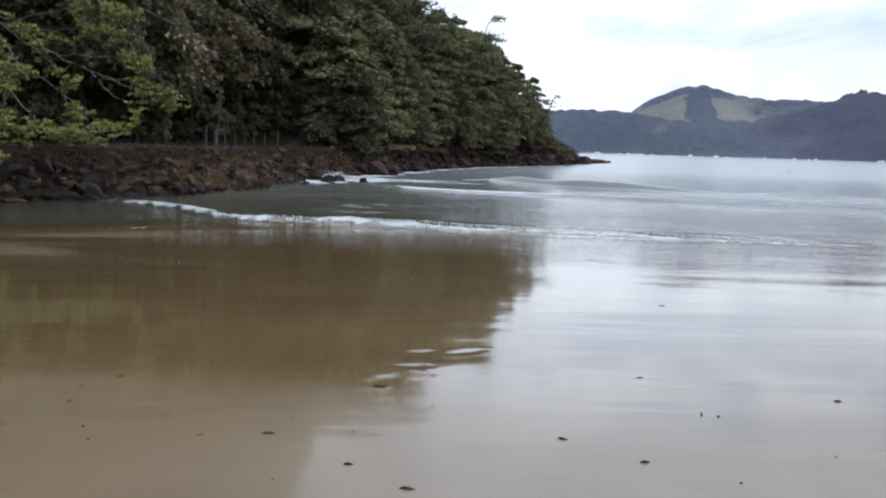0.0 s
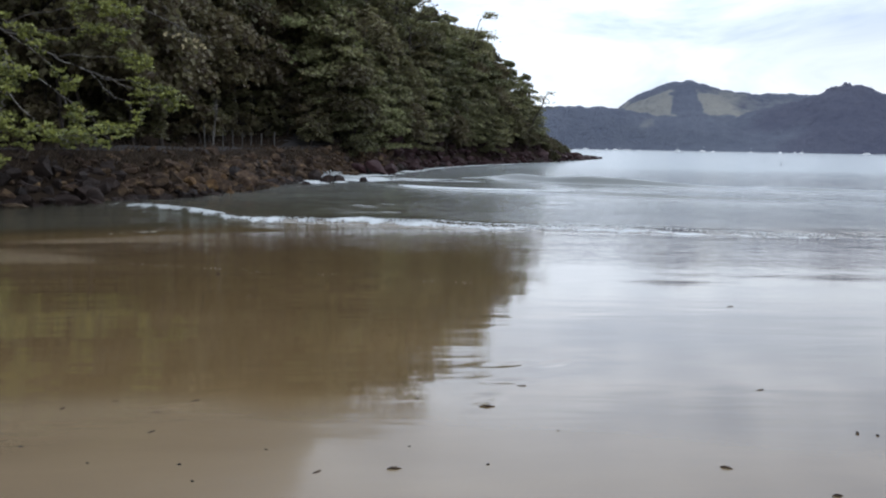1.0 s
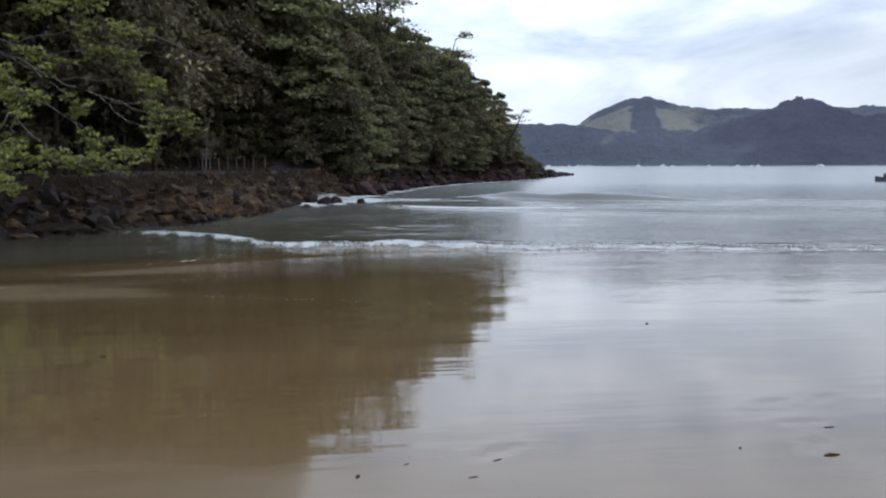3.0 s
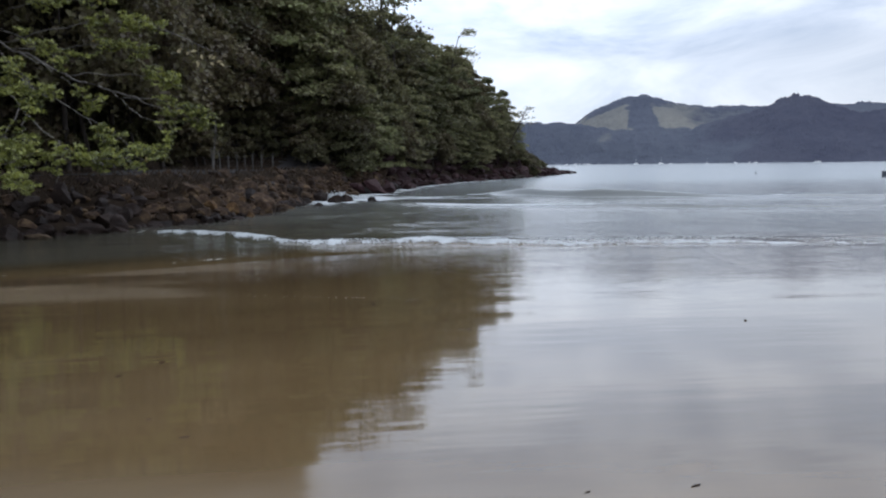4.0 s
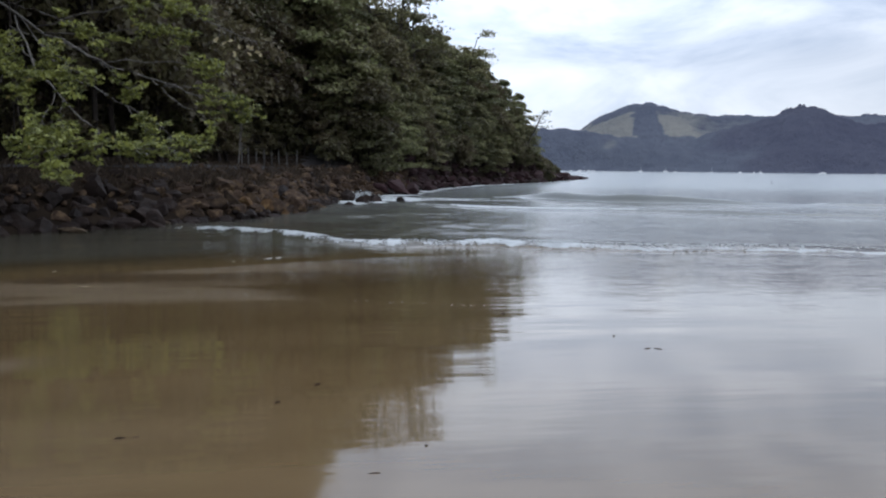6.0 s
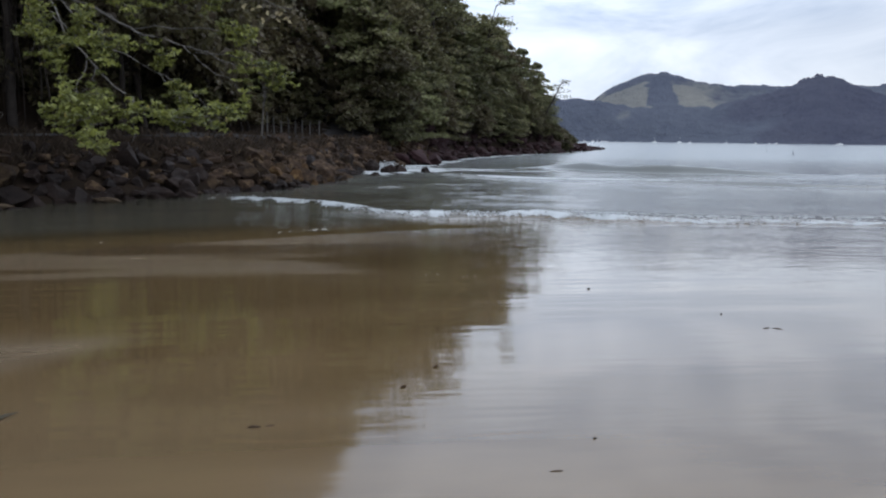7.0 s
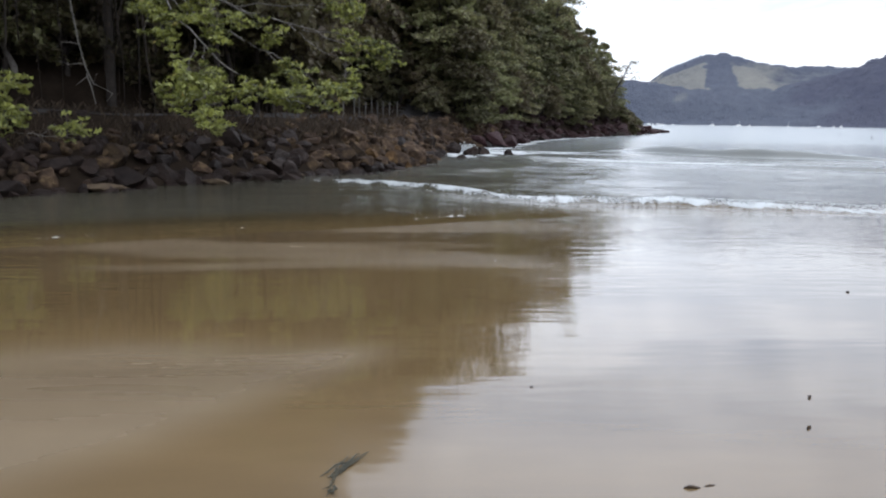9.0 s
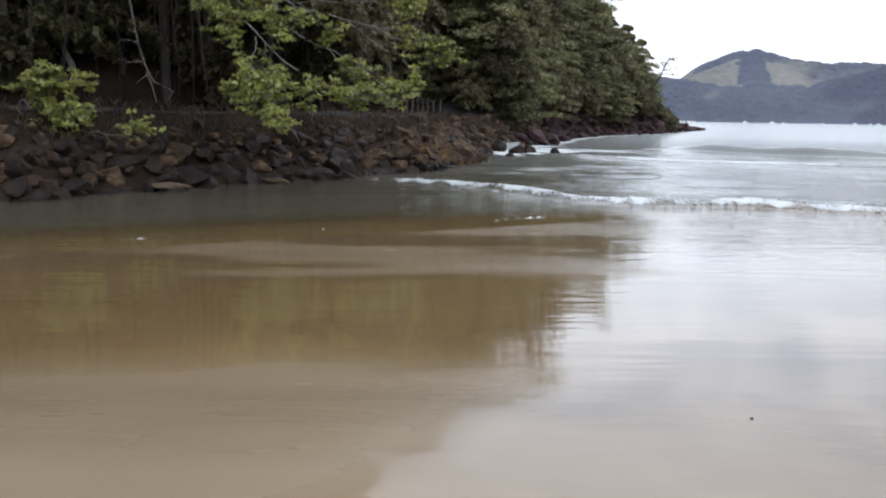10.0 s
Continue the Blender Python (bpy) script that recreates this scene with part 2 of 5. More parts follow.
def mat_hill():
    mat, t, b, out = material("hazed_forest")
    c = t.nodes.new("ShaderNodeTexCoord").outputs["Object"]
    big, small = noise_tex(t, c, 0.004, 5.0), noise_tex(t, c, 0.035, 6.0, 0.7)
    both_ = math_(t, "ADD", math_(t, "MULTIPLY", big, 0.5), math_(t, "MULTIPLY", small, 0.5))
    # Distance haze is mixed into the forest colour as blue-grey; the grass is paled too
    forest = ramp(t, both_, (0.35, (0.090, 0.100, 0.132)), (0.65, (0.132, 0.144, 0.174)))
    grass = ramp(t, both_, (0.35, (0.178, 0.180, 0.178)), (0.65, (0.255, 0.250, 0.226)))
    att = t.nodes.new("ShaderNodeAttribute")
    att.attribute_name = "clearing"
    near_ridge = t.nodes.new("ShaderNodeAttribute")
    near_ridge.attribute_name = "near_ridge"
    # Nearer ridge: a darker blue-grey, with haze in its colour as well
    near_forest = ramp(t, both_, (0.35, (0.074, 0.078, 0.110)), (0.65, (0.106, 0.111, 0.142)))
    forest = mixc(t, near_ridge.outputs["Fac"], forest, near_forest)
    edge = math_(t, "ADD", att.outputs["Fac"], math_(t, "MULTIPLY", math_(t, "SUBTRACT", both_, 0.5), 1.0))
    col = mixc(t, ramp(t, edge, (0.25, 0.0), (0.75, 1.0)), forest, grass)
    t.links.new(col, b.inputs["Base Color"])
    b.inputs["Roughness"].default_value, b.inputs["Specular IOR Level"].default_value = 1.0, 0.0
    bump(t, b, small, 1.0, 25.0)
    return mat


SAND, SEA, HILL = mat_sand(), mat_sea(), mat_hill()
FOAM = plain("white_foam", (0.46, 0.48, 0.48), 0.8)


# ---- mesh helpers ----
class Shape:
    """Collects vertices and faces for one mesh."""

    def __init__(self):
        self.v, self.f = [], []

    def add(self, verts, faces):
        n = len(self.v)
        self.v.extend(verts)
        self.f.extend([tuple(i + n for i in face) for face in faces])
        return self

    def tube(self, pts, radii, sides=6):
        pts = [Vector(p) for p in pts]
        verts, faces = [], []
        for i, p in enumerate(pts):
            d = (pts[min(i + 1, len(pts) - 1)] - pts[max(i - 1, 0)]).normalized()
            u = d.orthogonal().normalized()
            w = d.cross(u)
            for k in range(sides):
                a = 2 * math.pi * k / sides
                verts.append(p + (u * math.cos(a) + w * math.sin(a)) * radii[i])
        for i in range(len(pts) - 1):
            for k in range(sides):
                a, b = i * sides + k, i * sides + (k + 1) % sides
                faces.append((a, b, b + sides, a + sides))
        faces.append(tuple(range(sides))[::-1])
        faces.append(tuple((len(pts) - 1) * sides + k for k in range(sides)))
        return self.add(verts, faces)

    def box(self, cx, cy, cz, sx, sy, sz):
        x, y, z = sx / 2, sy / 2, sz / 2
        v = [(cx + a * x, cy + b * y, cz + c * z) for c in (-1, 1) for b in (-1, 1) for a in (-1, 1)]
        return self.add(v, [(0, 2, 3, 1), (4, 5, 7, 6), (0, 1, 5, 4), (2, 6, 7, 3), (0, 4, 6, 2), (1, 3, 7, 5)])

    def mesh(self, name, mat, smooth=False):
        me = bpy.data.meshes.new(name)
        me.from_pydata([tuple(p) for p in self.v], [], self.f)
        me.materials.append(mat)
        if smooth:
            me.polygons.foreach_set("use_smooth", [True] * len(me.polygons))
        return me


def np_mesh(name, verts, quads, mat, smooth=False, attributes=()):
    """A mesh from arrays of vertices and quads, with float attributes on its points."""
    me = bpy.data.meshes.new(name)
    verts, quads = np.asarray(verts, dtype=np.float32), np.asarray(quads, dtype=np.int32)
    n = quads.shape[1]
    me.vertices.add(len(verts))
    me.vertices.foreach_set("co", verts.ravel())
    me.loops.add(quads.size)
    me.loops.foreach_set("vertex_index", quads.ravel())
    me.polygons.add(len(quads))
    me.polygons.foreach_set("loop_start", np.arange(0, quads.size, n, dtype=np.int32))
    me.polygons.foreach_set("loop_total", np.full(len(quads), n, dtype=np.int32))
    me.polygons.foreach_set("use_smooth", np.full(len(quads), smooth))
    me.update(calc_edges=True)
    for key, values in attributes:
        a = me.attributes.new(key, "FLOAT", "POINT")
        a.data.foreach_set("value", np.asarray(values, dtype=np.float32))
    me.materials.append(mat)
    return me


def grid_quads(rows, cols):
    i = np.arange(rows - 1)[:, None] * cols + np.arange(cols - 1)[None, :]
    return np.stack([i, i + 1, i + 1 + cols, i + cols], axis=-1).reshape(-1, 4)


def part(name, me, parent, label=""):
    ob = new(name, me)
    ob.parent = parent
    return tagged(ob, label)


def root(name, at, label, category, group="", turn=0.0):
    ob = new(name)
    ob.empty_display_size = 0.2
    ob.matrix_basis = pose(*at, 0, 0, turn)
    return tagged(ob, label, category, group)




def value_noise(x, y, scale, seed=0):
    """Smooth noise in -1..1 on arrays."""
    x, y = np.asarray(x, float) * scale, np.asarray(y, float) * scale
    xi, yi = np.floor(x).astype(int), np.floor(y).astype(int)
    fx, fy = x - xi, y - yi
    fx, fy = fx * fx * (3 - 2 * fx), fy * fy * (3 - 2 * fy)

    def h(a, b):
        n = np.sin(a * 127.1 + b * 311.7 + seed * 74.7) * 43758.5453
        return (n - np.floor(n)) * 2 - 1

    return (h(xi, yi) * (1 - fx) + h(xi + 1, yi) * fx) * (1 - fy) + (h(xi, yi + 1) * (1 - fx) + h(xi + 1, yi + 1) * fx) * fy


def fbm(x, y, scale, seed=0, octaves=4):
    return sum(value_noise(x, y, scale * 2 ** o, seed + o) * 0.5 ** o for o in range(octaves))


def smooth_step(a, b, x):
    t = np.clip((x - a) / (b - a), 0, 1)
    return t * t * (3 - 2 * t)


# ---- the lie of the land ----
SEA_Z = -0.56
COAST = np.array([(-90, 0), (-45, 9), (-30, 14.5), (-21, 20.0), (-18, 24.5), (-15.3, 28), (-12.3, 32.5), (-10.8, 38), (-10.2, 47.5), (-7.6, 58),
                  (-4.5, 68), (-1, 82), (4.5, 96), (10, 106), (16, 116), (19.5, 124), (17, 136), (5, 155), (-30, 180), (-90, 190)], dtype=float)


def inland(x, y):
    """Metres inland from the foot of the rocks (minus: out on the beach or the sea)."""
    x, y = np.asarray(x, float), np.asarray(y, float)
    best = np.full(x.shape, 1e9)
    inside = np.zeros(x.shape, bool)
    ring = np.vstack([COAST, [(-400, 190), (-400, 0)]])
    for (ax, ay), (bx, by) in zip(COAST[:-1], COAST[1:]):
        dx, dy = bx - ax, by - ay
        t = np.clip(((x - ax) * dx + (y - ay) * dy) / (dx * dx + dy * dy), 0, 1)
        best = np.minimum(best, np.hypot(x - ax - t * dx, y - ay - t * dy))
    for (ax, ay), (bx, by) in zip(ring, np.roll(ring, -1, axis=0)):
        cross = (ay > y) != (by > y)
        with np.errstate(divide="ignore", invalid="ignore"):
            inside ^= cross & (x < (bx - ax) * (y - ay) / (by - ay if by != ay else 1e-9) + ax)
    return np.where(inside, best, -best)


BENCH = 1.35


def land_z(x, y, rough=True):
    x, y = np.asarray(x, float), np.asarray(y, float)
    d = inland(x, y)
    bank = np.where(d < 3.0, -0.75 + d * (BENCH + 0.75) / 3.0, BENCH)
    bank = np.maximum(bank, -1.6)
    slope = 0.95 * np.maximum(d - 8.5, 0)
    lee = bank + 21 * (1 - np.exp(-slope / 21))
    cliff = np.where(d < 1.6, -0.75 + d * 1.5, 1.65 + 13 * (1 - np.exp(-1.7 * np.maximum(d - 1.6, 0) / 13)))
    cliff = np.maximum(cliff, -1.6)
    w = smooth_step(58, 74, y)
    z = lee * (1 - w) + cliff * w
    if rough:
        z = z + fbm(x, y, 0.25, 3) * 0.22 * smooth_step(2.5, 8, d) + fbm(x, y, 0.8, 9) * 0.05
    return z


def shore_y(x, y):
    """How far down the beach a place is: the waterline swings towards the rocks."""
    return y + 0.5 * np.logaddexp(0, -(np.asarray(x, float) + 6.0))


FOOTPRINTS = [(-2.88, 5.2, 20), (-2.45, 5.25, 40), (-2.95, 4.65, 5), (-3.15, 4.2, 60), (-5.14, 4.3, 50)]


def sand_z(x, y):
    x, y = np.asarray(x, float), np.asarray(y, float)
    s = np.clip(shore_y(x, y), -4, 60)
    z = 0.10 - 0.0328 * s + 0.20 * np.exp(-s / 3.5) - 0.015 * np.exp(-((s - 12.5) / 4.0) ** 2)
    z = z + value_noise(x * 0.35, y, 0.45, 5) * 0.006 + value_noise(x * 0.3, y, 1.3, 6) * 0.003
    z = z + 0.02 * np.exp(-(((x + 13.2) / 1.9) ** 2 + ((y - 7.9) / 0.8) ** 2))
    for fx, fy, a in FOOTPRINTS:
        ca, sa = math.cos(radians(a)), math.sin(radians(a))
        u, v = (x - fx) * ca + (y - fy) * sa, -(x - fx) * sa + (y - fy) * ca
        r = (u / 0.15) ** 2 + (v / 0.06) ** 2
        z = z - 0.005 * np.exp(-r) * (1 + 0.5 * np.sin(u * 40)) + 0.002 * np.exp(-((np.sqrt(r) - 1.8) / 0.6) ** 2)
    return z


def wetness(x, y):
    """1 where a film of water lies, 0 on the drained bar by the rocks."""
    x, y = np.asarray(x, float), np.asarray(y, float)
    wob = fbm(x * 0.6, y, 0.9, 21) * 0.22
    bar = smooth_step(-0.5, 0.8, y + wob - (8.3 + 1.33 * (x + 11.3))) * smooth_step(9.5, 8.8, y + wob) * smooth_step(-10.7, -11.5, x)
    streaks = smooth_step(0.0, 0.5, fbm(x * 0.20, y, 0.9, 33)) * smooth_step(-6.0, -10.5, x) * smooth_step(8.2, 9.4, y)
    drained = y - (4.35 - 0.16 * (x + 5)) + wob * 1.6             # metres seaward of the edge of the film
    upper = 0.8 * smooth_step(0.4, -0.55, drained) + 0.2 * smooth_step(-0.5, -3.0, drained)
    landward = smooth_step(-7.5, -10.5, x) * smooth_step(9.0, 6.0, y + wob)
    return np.clip(1 - 0.25 * landward - 0.65 * bar - 0.60 * streaks - 0.60 * upper, 0, 1)


# ---- structure: sand, sea, hillside ----
def build_sand():
    xs = np.unique(np.concatenate([np.geomspace(-2600, -60, 14), np.linspace(-60, -20, 41), np.linspace(-20, -16, 25), np.linspace(-16, 5, 301),
                                   np.linspace(5, 14, 46), np.linspace(14, 60, 40), np.geomspace(60, 2600, 14)]))
    ys = np.unique(np.concatenate([np.geomspace(-2600, -30, 12), np.linspace(-30, 1, 40), np.linspace(1, 12, 201), np.linspace(12, 30, 91)]))
    X, Y = np.meshgrid(xs, ys)
    Z = sand_z(X, Y)
    v = np.stack([X, Y, Z], -1).reshape(-1, 3)
    me = np_mesh("sand", v, grid_quads(len(ys), len(xs)), SAND, True, [("wet", wetness(X, Y).ravel())])
    tagged(new("ground_sand", me), "wet brown tidal sand with a mirror film of water", "sand", kind="structure")


def crest_one(x):
    """The front of the breaking wave: y over x."""
    return 20.2 - 0.19 * (x - 1.4) + 4.4 * smooth_step(-7.5, -15.5, x) + 0.22 * np.sin(x * 0.9) + 0.10 * np.sin(x * 2.3 + 1) + 0.09 * value_noise(x, 0 * x, 2.2, 59)


def crest_two(x):
    return 39.2 - 0.36 * (x - 1.0) + 4.0 * smooth_step(-2, -9, x) + 0.4 * np.sin(x * 0.5)


def crest_three(x):
    """The swell that is about to break, out by the headland."""
    return 47.6 - 0.32 * (x - 11) + 4.5 * smooth_step(9, 2, x) + 0.4 * np.sin(x * 0.7)


def sea_fields(x, y):
    """Height above still water, and how much foam there is."""
    s1, s2, s3 = y - crest_one(x), y - crest_two(x), y - crest_three(x)
    n = fbm(x, y, 0.7, 41)
    n1 = value_noise(x, 0 * x, 0.8, 50)
    a1 = (0.15 + 0.04 * n1) * smooth_step(-16.5, -10, x)
    a2 = (0.15 + 0.05 * value_noise(x, 0 * x, 0.3, 51)) * smooth_step(-9, -4, x)
    a3 = (0.46 + 0.08 * value_noise(x, 0 * x, 0.5, 52)) * smooth_step(1.0, 5.0, x) * (0.35 + 0.65 * smooth_step(17, 10, x))

    def hump(s, front, back):
        return np.where(s < 0, np.exp(-(s / front) ** 2), np.exp(-(s / back) ** 2))

    z = a1 * hump(s1, 0.22, 1.3) + a2 * hump(s2, 0.35, 2.2) + a3 * hump(s3, 0.55, 2.6)
    near = smooth_step(65, 45, y)
    z = z + near * (0.4 + 0.6 * smooth_step(0, -6, x)) * (0.02 * np.sin(y * 2.1 + 4.5 * value_noise(x, y, 0.3, 60) + 0.3 * x) * smooth_step(18, 24, y) + 0.03 * fbm(x, y, 0.35, 61) * smooth_step(18, 30, y))
    z = z + near * 0.026 * fbm(x * 0.7, y, 1.3, 63) * smooth_step(0.3, 2.0, s1) * smooth_step(0.0, -6.0, s2 - 4) * (0.35 + 0.65 * smooth_step(-1, -6, x))
    # the tumbling band of the first wave, with lace trailing behind it
    f = (0.47 + 0.10 * n1 + 0.24 * value_noise(x, y, 3.4, 58)) * np.maximum(hump(s1, 0.28, 0.75), smooth_step(0, -6, x) * hump(s1, 0.27, 0.95)) * (1 + 0.25 * smooth_step(-1, -6, x)) * (0.74 + 0.26 * smooth_step(-12, -7, x)) * smooth_step(-16.5, -13.0, x)
    f = np.maximum(f, 0.34 * smooth_step(0.0, 0.5, s1) * np.exp(-np.maximum(s1, 0) / 2.0) + 0.12 * n)
    broken = smooth_step(0.0, 0.35, value_noise(x, 0 * x, 0.16, 53) + 0.25 - 0.07 * (x - 1))
    f = np.maximum(f, 0.72 * hump(s2, 0.30, 1.2) * np.clip(broken, 0.30, 1) * (1 + 0.3 * smooth_step(4, -1, x)))
    f = np.maximum(f, 0.66 * hump(s3 - 0.3, 0.35, 0.9) * smooth_step(0.25, 0.6, value_noise(x, 0 * x, 0.55, 56)))
    d = inland(x, y)
    wash = np.exp(-((d + 1.2) / 1.1) ** 2) * smooth_step(36, 48, y) * (0.58 + 0.34 * value_noise(x, y, 0.5, 55))
    f = np.maximum(f, wash)
    f = np.maximum(f, 0.85 * np.exp(-((x + 6.8) / 2.6) ** 2 - ((y - 51.5) / 3.6) ** 2) + 0.1 * n)
    surge = hump(y - (50.2 - 0.15 * (x + 4) + 0.5 * np.sin(x * 1.1)), 0.6, 1.3) * smooth_step(-10, -8.5, x) * smooth_step(4, -1, x)
    f = np.maximum(f, (0.66 + 0.3 * value_noise(x, y, 1.2, 65)) * surge)
    back = 0.62 * hump(y - (crest_two(x) + 13 + 0.4 * x), 0.6, 1.1) * smooth_step(5, -3, x)
    f = np.maximum(f, back)
    lines = 0.105 * np.exp(-((np.sin(1.35 * y - 0.25 * x + 1.3 * value_noise(x * 0.3, y, 0.4, 57)) - 1) / 0.35) ** 2) * smooth_step(19, 24, y) * smooth_step(60, 30, y) * smooth_step(-12, -8, x)
    f = np.maximum(f, lines * (0.7 + n))
    return z, np.clip(f, 0, 1)


def build_sea():
    r = np.concatenate([np.linspace(9, 60, 270), np.linspace(60.2, 84, 90), np.geomspace(84.5, 4600, 120)])
    a = np.radians(np.concatenate([np.linspace(-178, -56, 24), np.linspace(-55, 42, 360), np.linspace(44, 178, 26)]))
    R, A = np.meshgrid(r, a, indexing="ij")
    X, Y = -7 + R * np.sin(A), 1 + R * np.cos(A)
    z, f = sea_fields(X, Y)
    ahead = smooth_step(8, 13, Y)
    depth = SEA_Z - sand_z(X, np.minimum(Y, 80))
    rim = np.exp(-((depth - 0.022 - 0.02 * value_noise(X, Y, 0.5, 91)) / 0.010) ** 2) * (0.24 + 0.20 * value_noise(X, Y, 0.9, 92)) * smooth_step(26, 20, Y)
    f = np.maximum(f, rim)
    shoal = smooth_step(-0.02, 0.12, depth)
    Z = SEA_Z + z * ahead * np.clip(shoal + 0.25, 0, 1)
    Z = np.where(Y < 8, SEA_Z - 0.4, Z)
    shallow = (1 - smooth_step(0.0, 0.14, depth)) * smooth_step(30, 24, Y)
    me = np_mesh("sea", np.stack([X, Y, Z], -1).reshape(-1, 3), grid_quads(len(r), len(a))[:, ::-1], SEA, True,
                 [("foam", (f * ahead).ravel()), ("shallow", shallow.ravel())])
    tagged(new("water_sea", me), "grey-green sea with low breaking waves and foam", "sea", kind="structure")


def build_foam_lumps():
    """Frothy lumps along the tumbling front of the nearer wave."""
    base = bmesh.new()
    bmesh.ops.create_icosphere(base, subdivisions=1, radius=1)
    bv = np.array([v.co[:] for v in base.verts])
    bf = np.array([[v.index for v in f.verts] for f in base.faces])
    base.free()
    V, F = [], []
    rng = np.random.default_rng(3)
    for i in range(3600):
        two = i > 3450
        x = rng.uniform(-13.5, 16) if not two else rng.uniform(-6, 22)
        keep = value_noise(x, 0.0, 1.1, 70 + two) + rng.uniform(-0.8, 0.8)
        if keep < -0.45:
            continue
        y = (crest_two(x) if two else crest_one(x)) + (abs(rng.normal(0, 0.38)) - 0.16)
        h, _ = sea_fields(np.array([x]), np.array([y]))
        size = rng.uniform(0.006, 0.022) * (1.5 if two else 1)
        sc = np.array([size * rng.uniform(1.0, 2.4), size, size * rng.uniform(0.5, 0.9)])
        V.append(bv * sc * rng.uniform(0.8, 1.2, (len(bv), 1)) + (x, y, SEA_Z + h[0] + size * 0.15))
        F.append(bf + len(bv) * (len(V) - 1))
    for i in range(1000):                       # spray bursting behind the black rocks
        x, y = rng.normal(-8.8, 1.0), rng.normal(51.6, 0.6)
        lift = abs(rng.normal(0, 0.17)) * math.exp(-((x + 8.8) / 1.2) ** 2)
        size = rng.uniform(0.012, 0.045)
        V.append(bv * (size * 1.3, size, size) * rng.uniform(0.8, 1.2, (len(bv), 1)) + (x, y, SEA_Z + 0.05 + lift))
        F.append(bf + len(bv) * (len(V) - 1))
    me = np_mesh("foam", np.vstack(V), np.vstack(F), FOAM, True)
    tagged(new("wave_foam", me), "white froth tumbling along the wave fronts", "foam", kind="stuff")


def build_land():
    xs, ys = np.concatenate([np.linspace(-90, -36, 28), np.linspace(-35, 26, 123)]), np.concatenate([np.linspace(-2, 14, 9), np.linspace(15, 70, 111), np.linspace(71, 190, 80)])
    X, Y = np.meshgrid(xs, ys)
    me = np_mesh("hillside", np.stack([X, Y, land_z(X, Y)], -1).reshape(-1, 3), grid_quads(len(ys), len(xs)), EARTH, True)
    tagged(new("ground_hillside", me), "dark earth hillside under forest", "hillside", kind="structure")
    # the track along the top of the rocks
    along = np.linspace(0, 1, 120)
    seg = np.cumsum(np.r_[0, np.hypot(*np.diff(COAST[2:11], axis=0).T)])
    px, py = np.interp(along * seg[-1], seg, COAST[2:11, 0]), np.interp(along * seg[-1], seg, COAST[2:11, 1])
    tx, ty = np.gradient(px), np.gradient(py)
    ln = np.hypot(tx, ty)
    nx, ny = -ty / ln, tx / ln
    rows = []
    for off in np.linspace(3.1, 6.6, 6):
        x, y = px + nx * off, py + ny * off
        rows.append(np.stack([x, y, land_z(x, y) + 0.05 - 0.06 * abs(off - 4.85) / 1.75], -1))
    v = np.stack(rows, 0).reshape(-1, 3)
    me = np_mesh("track", v, grid_quads(6, 120)[:, ::-1], TRACK, True)
    tagged(new("pavement_track", me), "grey gravel track along the top of the rocks", "track", kind="structure")


def far_height(az, dist):
    """Distant hills: height over bearing (degrees) and distance."""
    g = lambda c, w: np.exp(-((az - c) / w) ** 2)
    main = 171 * smooth_step(8.5, 20.0, az) * smooth_step(60, 32, az) + 44 * g(20.4, 2.9) + 26 * g(17.0, 2.2) + 6 * g(26.2, 1.2)
    main = np.maximum(main, 118 * smooth_step(-12, 4, az) * smooth_step(30, 14, az))
    front = 159 * g(30.4, 4.6) + 120 * g(38, 3.4) + 140 * g(46, 5) + 70 * g(24, 3.0)
    low = 74 * smooth_step(-20, 2, az) * smooth_step(34, 18, az) + 25 * g(13, 5) + 20 * g(8.5, 1.4)
    ridge = lambda c, w: np.exp(-((dist - c) / w) ** 2)
    shore = smooth_step(1695, 1790, dist)
    h = shore * np.maximum(np.maximum(0.96 * main * ridge(2500, 420), 0.96 * front * ridge(2080, 260)), low * ridge(1880, 140))
    return h


